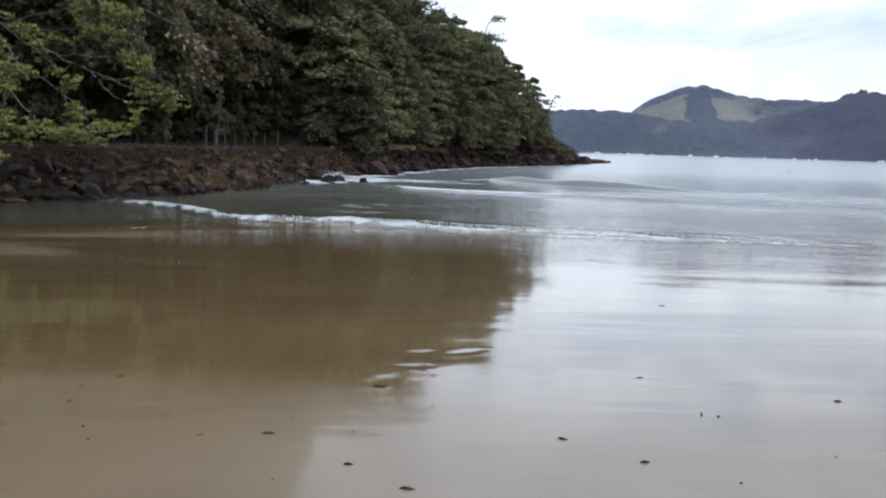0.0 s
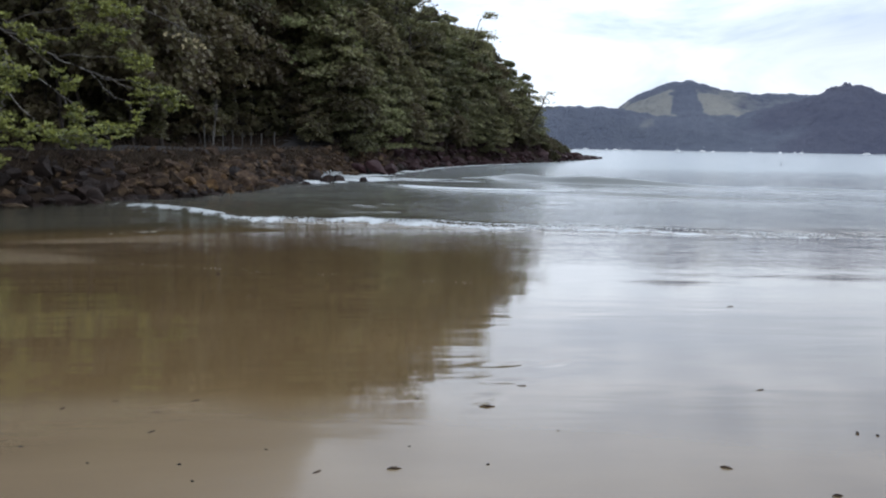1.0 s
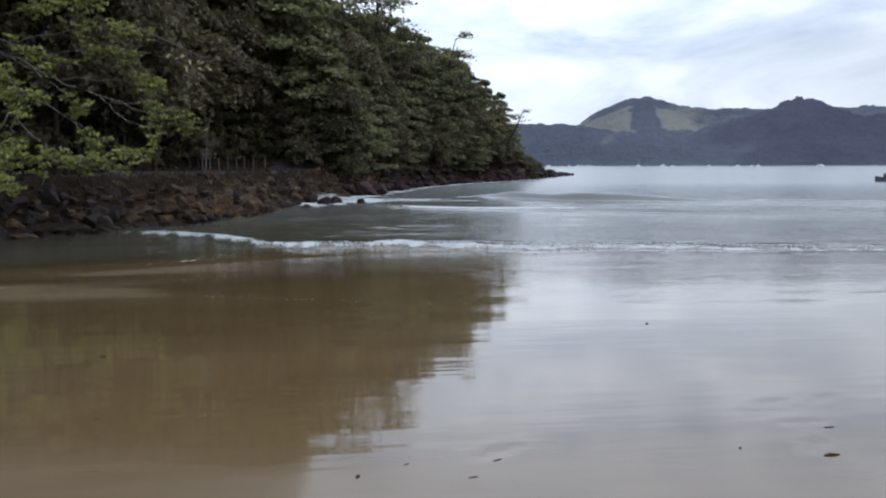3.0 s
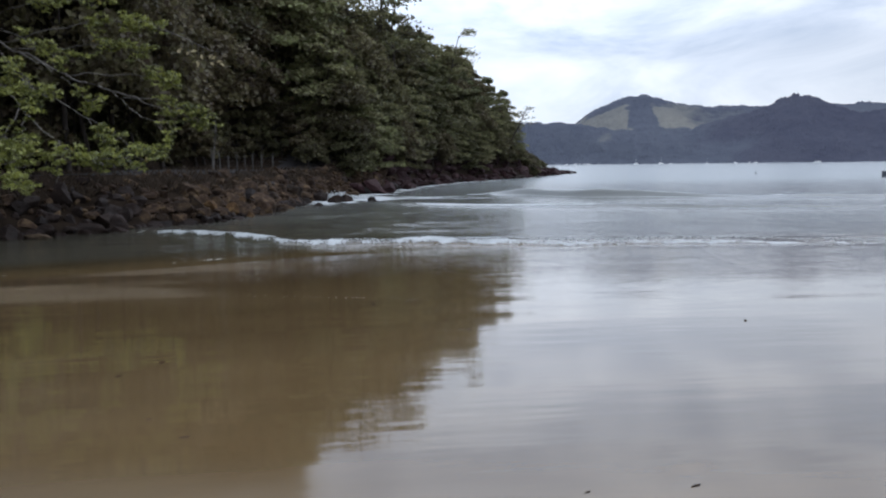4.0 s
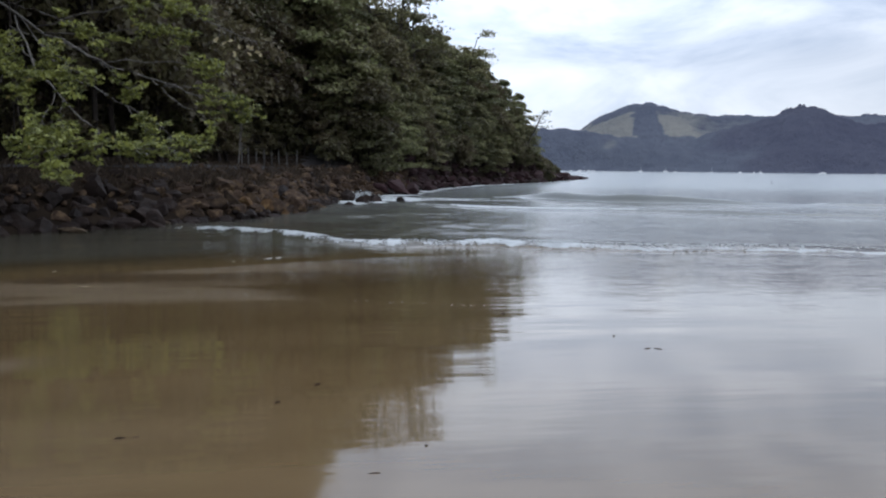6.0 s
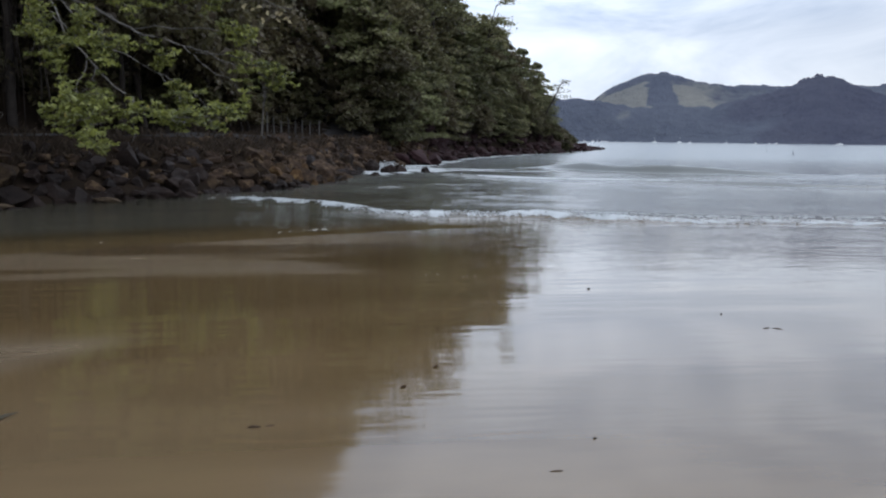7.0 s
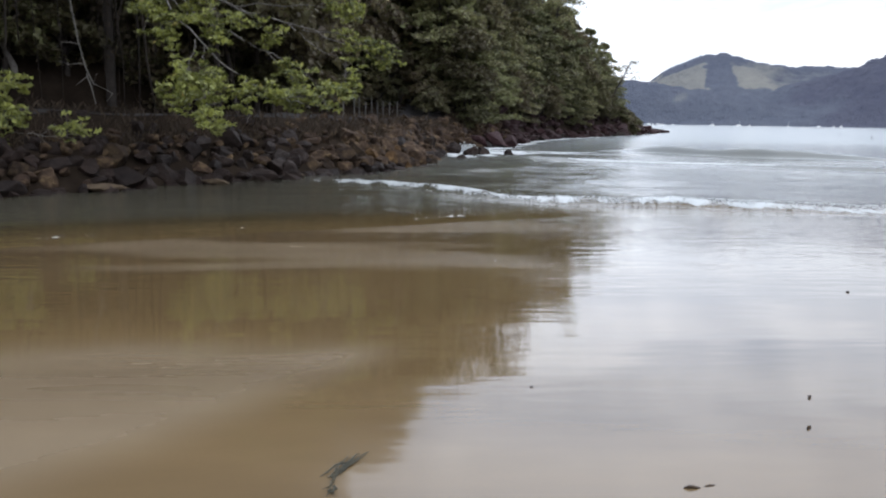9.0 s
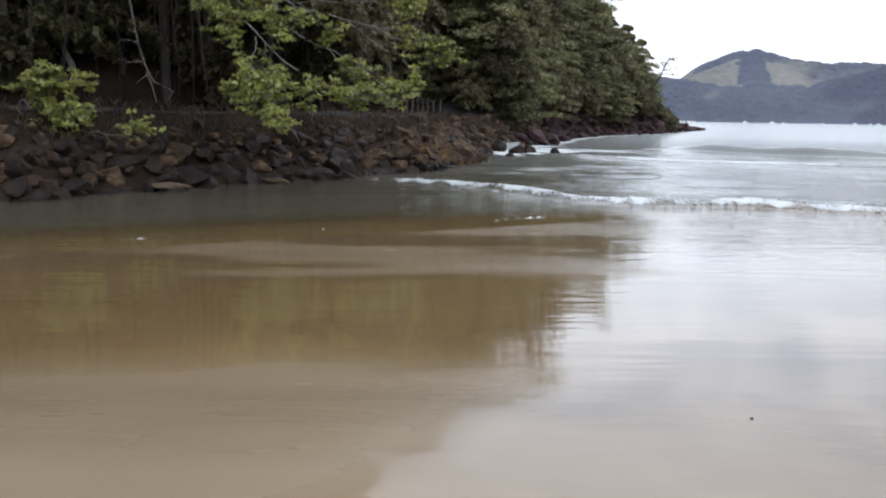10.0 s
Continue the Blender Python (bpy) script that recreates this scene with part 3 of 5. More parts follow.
def build_far_hills():
    az = np.concatenate([np.linspace(-25, 8, 80), np.linspace(8.06, 40, 560), np.linspace(40.3, 62, 60)])
    dist = np.linspace(1690, 3000, 84)
    A, D = np.meshgrid(az, dist)
    X, Y = -7 + D * np.sin(np.radians(A)), D * np.cos(np.radians(A))
    h = far_height(A, D)
    tuft = fbm(X, Y, 1 / 60.0, 80) * 5 + np.abs(value_noise(X, Y, 1 / 14.0, 85)) * 5
    near_ridge = smooth_step(2330, 2230, D) * smooth_step(24.5, 27.5, A + 2 * fbm(X, Y, 1 / 90.0, 88))
    tuft = tuft + np.maximum(0, value_noise(X, 0 * Y, 1 / 11.0, 87)) * 13 * np.exp(-((A - 29.9) / 1.3) ** 2) * np.exp(-((D - 2080) / 60) ** 2)
    Z = SEA_Z - 3 + h * (1 + 0.05 * fbm(X, Y, 1 / 240.0, 84)) + tuft * smooth_step(2, 30, h)
    # the grassy clearings, laid out by bearing and slope of sight
    E = Z / D + 0.0035 * fbm(X, Y, 1 / 45.0, 86)
    B = A + 0.35 * fbm(X, Y, 1 / 70.0, 89)
    one = smooth_step(-0.003, 0.003, np.interp(B, [15, 17.5, 19.0], [0.047, 0.0655, 0.0725]) - E) * smooth_step(-0.15, 0.25, np.interp(E, [0.042, 0.071], [19.8, 19.1]) - B) * smooth_step(14.6, 15.4, B)
    two = smooth_step(-0.003, 0.003, np.interp(B, [20.9, 22, 24, 27], [0.073, 0.072, 0.067, 0.063]) - E) * smooth_step(-0.15, 0.25, B - np.interp(E, [0.040, 0.053, 0.070], [21.8, 21.2, 20.8])) * (0.35 + 0.5 * smooth_step(25.5, 22.0, B)) * smooth_step(28.5, 26.0, B)
    clear = (one + two) * smooth_step(0.0395, 0.0435, E) * smooth_step(2050, 2120, D) * (1 - near_ridge)
    clear = np.maximum(clear, 0.5 * np.exp(-((A - 17.6) / 0.7) ** 2 - ((E - 0.033) / 0.004) ** 2))
    me = np_mesh("far_hills", np.stack([X, Y, Z], -1).reshape(-1, 3), grid_quads(len(dist), len(az)), HILL, True, [("clearing", clear.ravel()), ("near_ridge", near_ridge.ravel())])
    tagged(new("backdrop_far_hills", me), "forested hills, blue haze in their colour, with pale grassy clearings", "hills", kind="structure")


build_sand()
build_sea()
build_foam_lumps()
build_land()
build_far_hills()


# ---- rocks ----
def rock_mesh(seed, mat, sub=2, flat=0.75, rugged=0.32):
    rng = random.Random(seed)
    bm = bmesh.new()
    bmesh.ops.create_icosphere(bm, subdivisions=sub, radius=1)
    cuts = [Vector((rng.gauss(0, 1), rng.gauss(0, 1), rng.gauss(0, 0.8))).normalized() for _ in range(13)]
    off = Vector((rng.uniform(0, 50), rng.uniform(0, 50), 0))
    for v in bm.verts:
        p = v.co.copy()
        for c in cuts:                       # cut flat faces off the ball
            over = p.dot(c) - 0.60
            if over > 0:
                p -= c * over
        p *= 1 + rugged * 0.5 * noise.noise(p * 1.3 + off) + 0.10 * noise.noise(p * 4 + off)
        v.co = (p.x * 1.15, p.y * 0.95, p.z * flat)
    me = bpy.data.meshes.new("boulder")
    bm.to_mesh(me)
    bm.free()
    me.materials.append(mat)
    return me


DRY_ROCKS = [rock_mesh(100 + i, ROCK, 3, 0.82 + 0.08 * (i % 4)) for i in range(9)]
WET_SHADE_ROCKS = [rock_mesh(200 + i, ROCK_WET_SHADE, 3, 0.82 + 0.08 * (i % 3)) for i in range(6)]
DRY_STONES = [rock_mesh(140 + i, ROCK, 2, 0.72 + 0.08 * (i % 4)) for i in range(6)]
WET_SHADE_STONES = [rock_mesh(240 + i, ROCK_WET_SHADE, 2, 0.7 + 0.06 * (i % 3)) for i in range(5)]
RED_STONES = [rock_mesh(340 + i, ROCK_RED, 2, 0.55 + 0.08 * (i % 3), 0.45) for i in range(5)]
RUST_ROCKS = [rock_mesh(500 + i, ROCK_RUST, 3, 0.85 + 0.08 * i) for i in range(3)]
SLABS = [rock_mesh(400 + i, ROCK_PALE, 3, 0.22, 0.4) for i in range(2)]
RED_ROCKS = [rock_mesh(300 + i, ROCK_RED, 3, 0.55 + 0.08 * (i % 3), 0.45) for i in range(6)]


def place_rock(meshes, rng, x, y, z, size, label, group):
    ob = new("boulder", rng.choice(meshes))
    m = pose(x, y, z, rng.uniform(-25, 25), rng.uniform(-25, 25), rng.uniform(0, 360))
    ob.matrix_basis = m @ Matrix.Diagonal((size * rng.uniform(0.85, 1.2), size * rng.uniform(0.8, 1.1), size * rng.uniform(0.8, 1.05), 1))
    return tagged(ob, label, "rock", group)


def coast_point(y_or_s, inland_by, along):
    """A point at `along` metres on the coast line from its third corner, pushed inland."""
    pts = COAST[2:16]
    seg = np.cumsum(np.r_[0, np.hypot(*np.diff(pts, axis=0).T)])
    x, y = np.interp(along, seg, pts[:, 0]), np.interp(along, seg, pts[:, 1])
    x2, y2 = np.interp(along + 0.5, seg, pts[:, 0]), np.interp(along + 0.5, seg, pts[:, 1])
    tx, ty = x2 - x, y2 - y
    ln = math.hypot(tx, ty) or 1
    return x - ty / ln * inland_by, y + tx / ln * inland_by


def rock_at(meshes, rng, x, y, z, size):
    m = pose(x, y, z, rng.uniform(-25, 25), rng.uniform(-25, 25), rng.uniform(0, 360))
    m = m @ Matrix.Diagonal((size * rng.uniform(0.85, 1.25), size * rng.uniform(0.75, 1.1), size * rng.uniform(0.75, 1.05), 1))
    return rng.choice(meshes), m


def heap(name, placed, mat, label):
    """Many small rocks joined into one pile."""
    V, F, n = [], [], 0
    for me, m in placed:
        v = np.empty(len(me.vertices) * 3)
        me.vertices.foreach_get("co", v)
        v = v.reshape(-1, 3) @ np.array(m.to_3x3()).T + np.array(m.translation)
        f = np.array([p.vertices[:] for p in me.polygons]) + n
        V.append(v), F.append(f)
        n += len(v)
    tagged(new(name, np_mesh(name, np.vstack(V), np.vstack(F), mat)), label, "rocks", kind="stuff")


def build_revetment():
    rng = random.Random(5)
    rows = [(-0.2, 0.36, 0), (0.25, 0.42, 1), (0.75, 0.43, 2), (1.25, 0.43, 2), (1.75, 0.40, 2), (2.1, 0.36, 2), (2.6, 0.36, 2), (3.0, 0.32, 2)]
    count, dry, shade_wet = 0, [], []
    for d, size, tone in rows:
        s = 4.0 + rng.random()
        while s < 66:
            k = size * rng.choice((0.55, 0.7, 0.8, 0.95, 1.05, 1.3)) * rng.uniform(1.0, 1.25) * (0.9 if s < 26 else 1.0)
            if d > 1.9 and rng.random() < (0.45 if d < 2.4 else 0.8):
                s += k * 1.5                   # bare earth between the upper boulders
                continue
            x, y = coast_point(0, d + rng.uniform(-0.25, 0.25), s)
            z = float(land_z(x, y, False)) + k * rng.uniform(-0.35, 0.12)
            # low s: dark stone carries the shade of overhanging trees; foot rows are wet
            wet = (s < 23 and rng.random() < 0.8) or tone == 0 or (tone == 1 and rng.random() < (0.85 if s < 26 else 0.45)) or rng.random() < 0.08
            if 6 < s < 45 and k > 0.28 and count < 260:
                place_rock(WET_SHADE_ROCKS if wet else DRY_ROCKS, rng, x, y, z, k, "dark boulder of the rock bank, coloured for wet and for tree shade" if wet else "weathered brown boulder of the rock bank", "rock bank boulders")
                count += 1
            else:
                (shade_wet if wet else dry).append(rock_at(WET_SHADE_STONES if wet else DRY_STONES, rng, x, y, z, k))
            s += k * rng.uniform(1.15, 1.6)
    for i in range(750):                       # small stones in the gaps
        s, d = rng.uniform(5, 62), rng.uniform(-0.9, 2.3)
        x, y = coast_point(0, d, s)
        z = float(land_z(x, y, False)) if d > 0 else max(float(sand_z(x, y)), float(land_z(x, y, False)))
        (shade_wet if d < 0.5 else dry).append(rock_at(WET_SHADE_STONES if d < 0.5 else DRY_STONES, rng, x, y, z + 0.1, rng.uniform(0.10, 0.26)))
    heap("bank_stones", dry, ROCK, "smaller brown stones between the boulders of the bank")
    heap("wet_bank_stones", shade_wet, ROCK_WET_SHADE, "dark stones of the bank, coloured for wet and for tree shade")
    # the large smooth boulder, flat pale slabs at the waterline, and the black rocks out in the wash
    big = place_rock(DRY_ROCKS, rng, -14.7, 33.2, 0.70, 1.05, "large rounded brown boulder on the rock bank", "rock bank boulders")
    big.matrix_basis = pose(-15.2, 33.2, 0.36, 8, -14, 25) @ Matrix.Diagonal((1.3, 1.1, 1.0, 1))
    for x, y, z, k in ((-13.2, 33.2, -0.02, 0.50), (-12.5, 33.9, 0.22, 0.42), (-11.8, 34.6, -0.22, 0.36), (-13.9, 32.2, -0.15, 0.38), (-12.4, 35.6, 0.3, 0.4)):
        z = min(z, float(land_z(x, y, False)) + 0.3 * k)
        place_rock(RUST_ROCKS, rng, x, y, z, k, "rust-streaked orange-brown boulder of the rock bank", "rock bank boulders")
    for x, y, z, k, turn in ((-19.1, 23.3, -0.50, 0.8, 50), (-17.0, 25.6, -0.48, 0.45, 40), (-15.2, 28.6, -0.48, 0.45, 45)):
        slab = new("stone_slab", rng.choice(SLABS))
        slab.matrix_basis = pose(x, y, z, 3, 4, turn) @ Matrix.Diagonal((k, k * 0.6, k * 0.9, 1))
        tagged(slab, "flat pale sandy stone slab at the waterline", "rock", "pale slabs at the waterline")
    for x, y, k in ((-8.5, 47.4, 0.62), (-7.9, 47.6, 0.58), (-9.65, 48.6, 0.62), (-6.4, 48.1, 0.40), (-9.3, 42.6, 0.42)):
        place_rock(WET_SHADE_ROCKS, rng, x, y, SEA_Z + (0.1 if k > 0.5 else -0.1), k, "black wet rock standing in the wash", "rocks in the wash")
    for x, y, z, k in ((-6.2, 60.6, 0.0, 1.25), (-7.6, 60.2, -0.1, 0.95), (-5.0, 61.5, -0.2, 0.8)):
        place_rock(RED_ROCKS, rng, x, y, z, k, "large smooth reddish boulder beside the cave", "headland boulders")


def build_headland_rocks():
    rng = random.Random(8)
    s = 62.0
    rest = []
    while s < 132:
        for d in (-0.4, 0.7, 1.8):
            k = rng.uniform(0.6, 1.2)
            x, y = coast_point(0, d + rng.uniform(-0.5, 0.5), s + rng.uniform(-1, 1))
            place_rock(RED_ROCKS if d > 0 or rng.random() < 0.4 else WET_SHADE_ROCKS, rng, x, y, SEA_Z + 0.05 + max(d, 0) * 0.75, k * 0.8, "reddish sea-worn rock under the headland", "headland rocks")
        s += rng.uniform(3.4, 4.6)
        for _ in range(15):
            x, y = coast_point(0, rng.uniform(-0.8, 3.0), s + rng.uniform(-2, 2))
            rest.append(rock_at(RED_STONES, rng, x, y, max(SEA_Z, float(land_z(x, y, False))) + 0.05, rng.uniform(0.45, 1.0)))
    # the low point running out from the headland
    for i in range(60):
        f = i / 59
        x, y = 17 + 22.5 * f, 122 + 49 * f
        k = (2.6 - 1.9 * f) * rng.uniform(0.6, 1.1)
        px, py, pz = x + rng.uniform(-2.5, 1.2) * (1.1 - f), y + rng.uniform(-2, 2), SEA_Z + 1.4 * (1 - f) * rng.random() + 0.1
        if i % 3 == 0:
            place_rock(RED_ROCKS, rng, px, py, pz, k, "low reddish rock on the rocky point", "rocks of the point")
        else:
            rest.append(rock_at(RED_STONES, rng, px, py, pz, k))
    heap("headland_stones", rest, ROCK_RED, "reddish broken rock at the foot of the headland")


build_revetment()
build_headland_rocks()


# ---- trees ----
def leaves(centres, normals, sizes, rng, droop=0.25, wide=0.42):
    """Leaf blades: four-cornered, folded a little along the middle."""
    n = len(centres)
    u = rng.normal(size=(n, 3))
    u -= (u * normals).sum(1, keepdims=True) * normals
    u /= np.linalg.norm(u, axis=1, keepdims=True) + 1e-9
    w = np.cross(normals, u)
    s = sizes[:, None]
    base, tip = centres - u * s * 0.5, centres + u * s * 0.5 - normals * s * droop
    left, right = centres + w * s * wide + normals * s * 0.06, centres - w * s * wide + normals * s * 0.06
    v = np.stack([base, left, tip, right], 1).reshape(-1, 3)
    return v, np.arange(4 * n).reshape(-1, 4)


def pad_crown(seed, width, height, pads, per_pad, leaf, mat, flat=0.35, spread=(0.22, 0.42), droop=0.15):
    """A crown of flattened leafy pads round a rounded outline, with gaps."""
    rng = np.random.default_rng(seed)
    C, Nn, S, centres = [], [], [], []
    for i in range(pads):
        a, q = rng.uniform(0, 2 * math.pi), rng.uniform(-0.75, 1.0)
        rr = math.sqrt(max(0.0, 1 - q * q * 0.8)) * rng.uniform(0.55, 1.0)
        c = np.array([math.cos(a) * rr * width, math.sin(a) * rr * width, height * 0.5 * q])
        centres.append(c)
        pr = width * rng.uniform(*spread)
        n = int(per_pad * rng.uniform(0.7, 1.3))
        p = rng.normal(size=(n, 3))
        p /= np.linalg.norm(p, axis=1, keepdims=True)
        p *= rng.uniform(0.35, 1.0, (n, 1)) ** 0.6
        lump = 1 + 0.35 * np.sin(5 * np.arctan2(p[:, 1], p[:, 0]) + a)
        p = p * np.stack([pr * lump, pr * lump, np.full(n, pr * flat * 1.6)], 1)
        out = c[:2] / (np.linalg.norm(c[:2]) + 1e-6)
        p[:, 2] -= droop * (np.hypot(p[:, 0], p[:, 1]) / pr) ** 2 * pr + droop * 1.6 * (p[:, :2] @ out)
        nr = np.array([0, 0, 1.0]) + 0.55 * rng.normal(size=(n, 3)) + 0.5 * p / pr
        nr /= np.linalg.norm(nr, axis=1, keepdims=True)
        C.append(p + c), Nn.append(nr), S.append(leaf * rng.uniform(0.6, 1.35, n))
    v, f = leaves(np.vstack(C), np.vstack(Nn), np.concatenate(S), rng)
    return np_mesh("crown", v, f, mat), centres


def tier_crown(seed, width, height, tiers, boughs, per, leaf, mat):
    """A crown of level boughs in tiers, each a flat spray of leaves that droops towards its end, with shade between the tiers."""
    rng = np.random.default_rng(seed)
    C, Nn, S, centres = [], [], [], []
    for k in range(tiers):
        q = k / (tiers - 1)
        z = height * (q - 0.5)
        reach = width * (0.80 + 0.32 * math.sin(math.pi * (0.15 + 0.75 * q))) * (1 - 0.62 * q ** 3)
        turn = rng.uniform(0, 6.28)
        for i in range(boughs):
            a = turn + 6.283 * i / boughs + rng.normal(0, 0.25)
            ln = reach * rng.uniform(0.65, 1.08)
            lift = rng.normal(0, 0.04) * height
            n = int(per * rng.uniform(0.7, 1.3))
            u = rng.uniform(0.12, 1.0, n) ** 0.65
            side = rng.normal(0, 0.17, n) * ln * (0.45 + 0.9 * np.sin(np.pi * np.clip(u, 0, 1)))
            r = u * ln
            thick = rng.normal(0, 0.030 * width, n)
            fall = -0.22 * ln * u ** 2.4 - 0.10 * np.abs(side) + 0.10 * ln * u
            ca, sa = math.cos(a), math.sin(a)
            C.append(np.stack([ca * r - sa * side, sa * r + ca * side, z + lift + fall + thick], 1))
            nr = np.stack([ca * 0.30 * u, sa * 0.30 * u, np.ones(n)], 1) + 0.42 * rng.normal(size=(n, 3))
            Nn.append(nr / np.linalg.norm(nr, axis=1, keepdims=True))
            S.append(leaf * rng.uniform(0.6, 1.35, n))
            centres.append(np.array([ca * ln * 0.75, sa * ln * 0.75, z + lift]))
    v, f = leaves(np.vstack(C), np.vstack(Nn), np.concatenate(S), rng)
    order = rng.permutation(len(centres))
    return np_mesh("crown", v, f, mat), [centres[i] for i in order]


def trunk_mesh(seed, crown_z, centres, mat, thick=0.2):
    rng = random.Random(seed)
    sh = Shape()
    lean = Vector((rng.uniform(-0.6, 0.6), rng.uniform(-0.6, 0.6), 0))
    pts = [Vector((0, 0, -0.6)), Vector((0.05, 0, 0.3)), lean * 0.4 + Vector((0, 0, crown_z * 0.45)), lean + Vector((0, 0, crown_z * 0.9)), lean * 1.2 + Vector((0, 0, crown_z * 1.25))]
    sh.tube(pts, [thick * 1.5, thick, thick * 0.8, thick * 0.55, thick * 0.15], 8)
    for c in centres[:20]:
        end = Vector((c[0], c[1], c[2] + crown_z))
        f = rng.uniform(0.45, 0.95)
        start = lean * f + Vector((0, 0, crown_z * f))
        mid = start.lerp(end, 0.5) + Vector((0, 0, rng.uniform(0.1, 0.6)))
        sh.tube([start, mid, end], [thick * 0.35, thick * 0.2, thick * 0.06], 5)
    return sh.mesh("trunk", mat, True)


def make_tree(name, seed, height, width, crown_h, pads, per_pad, leaf, leaf_mat, bark, label, group, flat=0.35, spread=(0.22, 0.42), droop=0.15):
    if flat:
        cm, centres = pad_crown(seed, width, crown_h, pads, per_pad, leaf, leaf_mat, flat, spread, droop)
    else:
        cm, centres = tier_crown(seed, width, crown_h, 7, pads, per_pad, leaf, leaf_mat)
    crown_z = height - crown_h * 0.5
    ob = root(name, (0, 0, 0), label, "tree", group)
    part("trunk", trunk_mesh(seed, crown_z, centres, bark, 0.06 + height * 0.009), ob)
    c = part("crown", cm, ob)
    c.location = (0, 0, crown_z)
    return ob


FOREST = [make_tree("forest_tree", 10 + i, 8.5, 3.3, 6.2, 28, 215, 0.33, LEAF, BARK, "dense dark-green broadleaf tree on the wooded slope", "trees of the wooded slope", 0.30, (0.22, 0.48), 0.25) for i in range(5)]
LAYERED = [make_tree("forest_tree", 40 + i, 8.6, 4.0, 6.6, 6, 165, 0.34, LEAF_FAR, BARK, "spreading tree with layered drooping boughs over the water", "trees of the headland", 0) for i in range(4)]
CANOPY = [make_tree("canopy_tree", 120 + i, 13.5, 4.6, 5.5, 26, 200, 0.42, LEAF, BARK, "tall tree with a bare trunk, its crown added out of view for shade", "tall trees over the bank") for i in range(2)]
SAPLING = make_tree("sapling", 150, 3.6, 0.75, 1.5, 8, 34, 0.16, LEAF, BARK_PALE, "thin pale sapling beside the old fence", "")
SHRUB = [make_tree("shrub", 60 + i, 1.9, 1.25, 1.8, 12, 130, 0.20, LEAF, BARK, "low dark shrub at the edge of the wood", "shrubs of the undergrowth") for i in range(3)]


def open_tree(seed, height, reach, boughs, label, lean=(0.0, 0.0), per=26):
    """A slender tree whose few boughs carry flat tufts of leaves with sky between them."""
    rng, nrng = random.Random(seed), np.random.default_rng(seed)
    ob = root("open_tree", (0, 0, 0), label, "tree", "open-crowned trees on the skyline")
    wood = Shape()
    top = Vector((lean[0], lean[1], height))
    stem = [top * f + Vector((rng.gauss(0, 0.1), rng.gauss(0, 0.1), 0)) - Vector((0, 0, 0.5 * (f == 0))) for f in (0, 0.3, 0.55, 0.8, 1.0)]
    wood.tube(stem, [0.17, 0.14, 0.11, 0.08, 0.04], 7)
    C, Nn, S = [], [], []
    for k in range(boughs):
        f = rng.uniform(0.5, 0.98)
        start = top * f
        a = 2.4 * k + rng.uniform(-0.5, 0.5)
        ln = reach * rng.uniform(0.45, 1.0) * (1.25 - 0.5 * f)
        end = start + Vector((math.cos(a) * ln, math.sin(a) * ln, rng.uniform(-0.1, 0.45) * ln)) + Vector((lean[0], lean[1], 0)) * 0.12
        mid = start.lerp(end, 0.5) + Vector((0, 0, 0.12 * ln))
        wood.tube([start, mid, end], [0.055, 0.035, 0.012], 5)
        for tip, r in ((end, 0.55), (mid.lerp(end, 0.5), 0.4), (end + Vector((rng.gauss(0, 0.4), rng.gauss(0, 0.4), 0.15)), 0.4)):
            n = int(per * rng.uniform(0.6, 1.3))
            q = nrng.normal(size=(n, 3)) * (r, r, r * 0.32)
            nr = nrng.normal(size=(n, 3)) * 0.5 + (0, 0, 1)
            C.append(q + np.array(tip)), Nn.append(nr / np.linalg.norm(nr, axis=1, keepdims=True)), S.append(nrng.uniform(0.16, 0.34, n))
    part("trunk", wood.mesh("trunk", BARK, True), ob)
    v, fq = leaves(np.vstack(C), np.vstack(Nn), np.concatenate(S), nrng)
    part("crown", np_mesh("crown", v, fq, LEAF_FAR), ob)
    return ob


SPARSE = [open_tree(90 + i, 9.0, 2.6, 15, "tall open-crowned tree standing above the canopy") for i in range(2)]
UMBRELLA = open_tree(95, 9.5, 2.4, 13, "umbrella-crowned tree leaning out above the headland", (2.4, -0.6), 60)
SPINDLY = open_tree(97, 6.0, 1.5, 8, "thin half-bare tree leaning out over the point", (2.6, -0.4), 9)
for k, thing in enumerate(FOREST + LAYERED + CANOPY + SHRUB + SPARSE):          # the first of each kind stands well inside the wood
    thing.matrix_basis = pose(-60 - 3 * (k % 4), 60 + 5 * k, float(land_z(-60 - 3 * (k % 4), 60 + 5 * k)) - 0.2)


def stand(kinds, rng, x, y, size, sink=0.25, stretch=1.0):
    z = float(land_z(x, y)) - sink
    m = pose(x, y, z, rng.uniform(-6, 6), rng.uniform(-6, 6), rng.uniform(0, 360))
    return copy_thing(rng.choice(kinds), m @ Matrix.Diagonal((size, size, size * stretch, 1)))


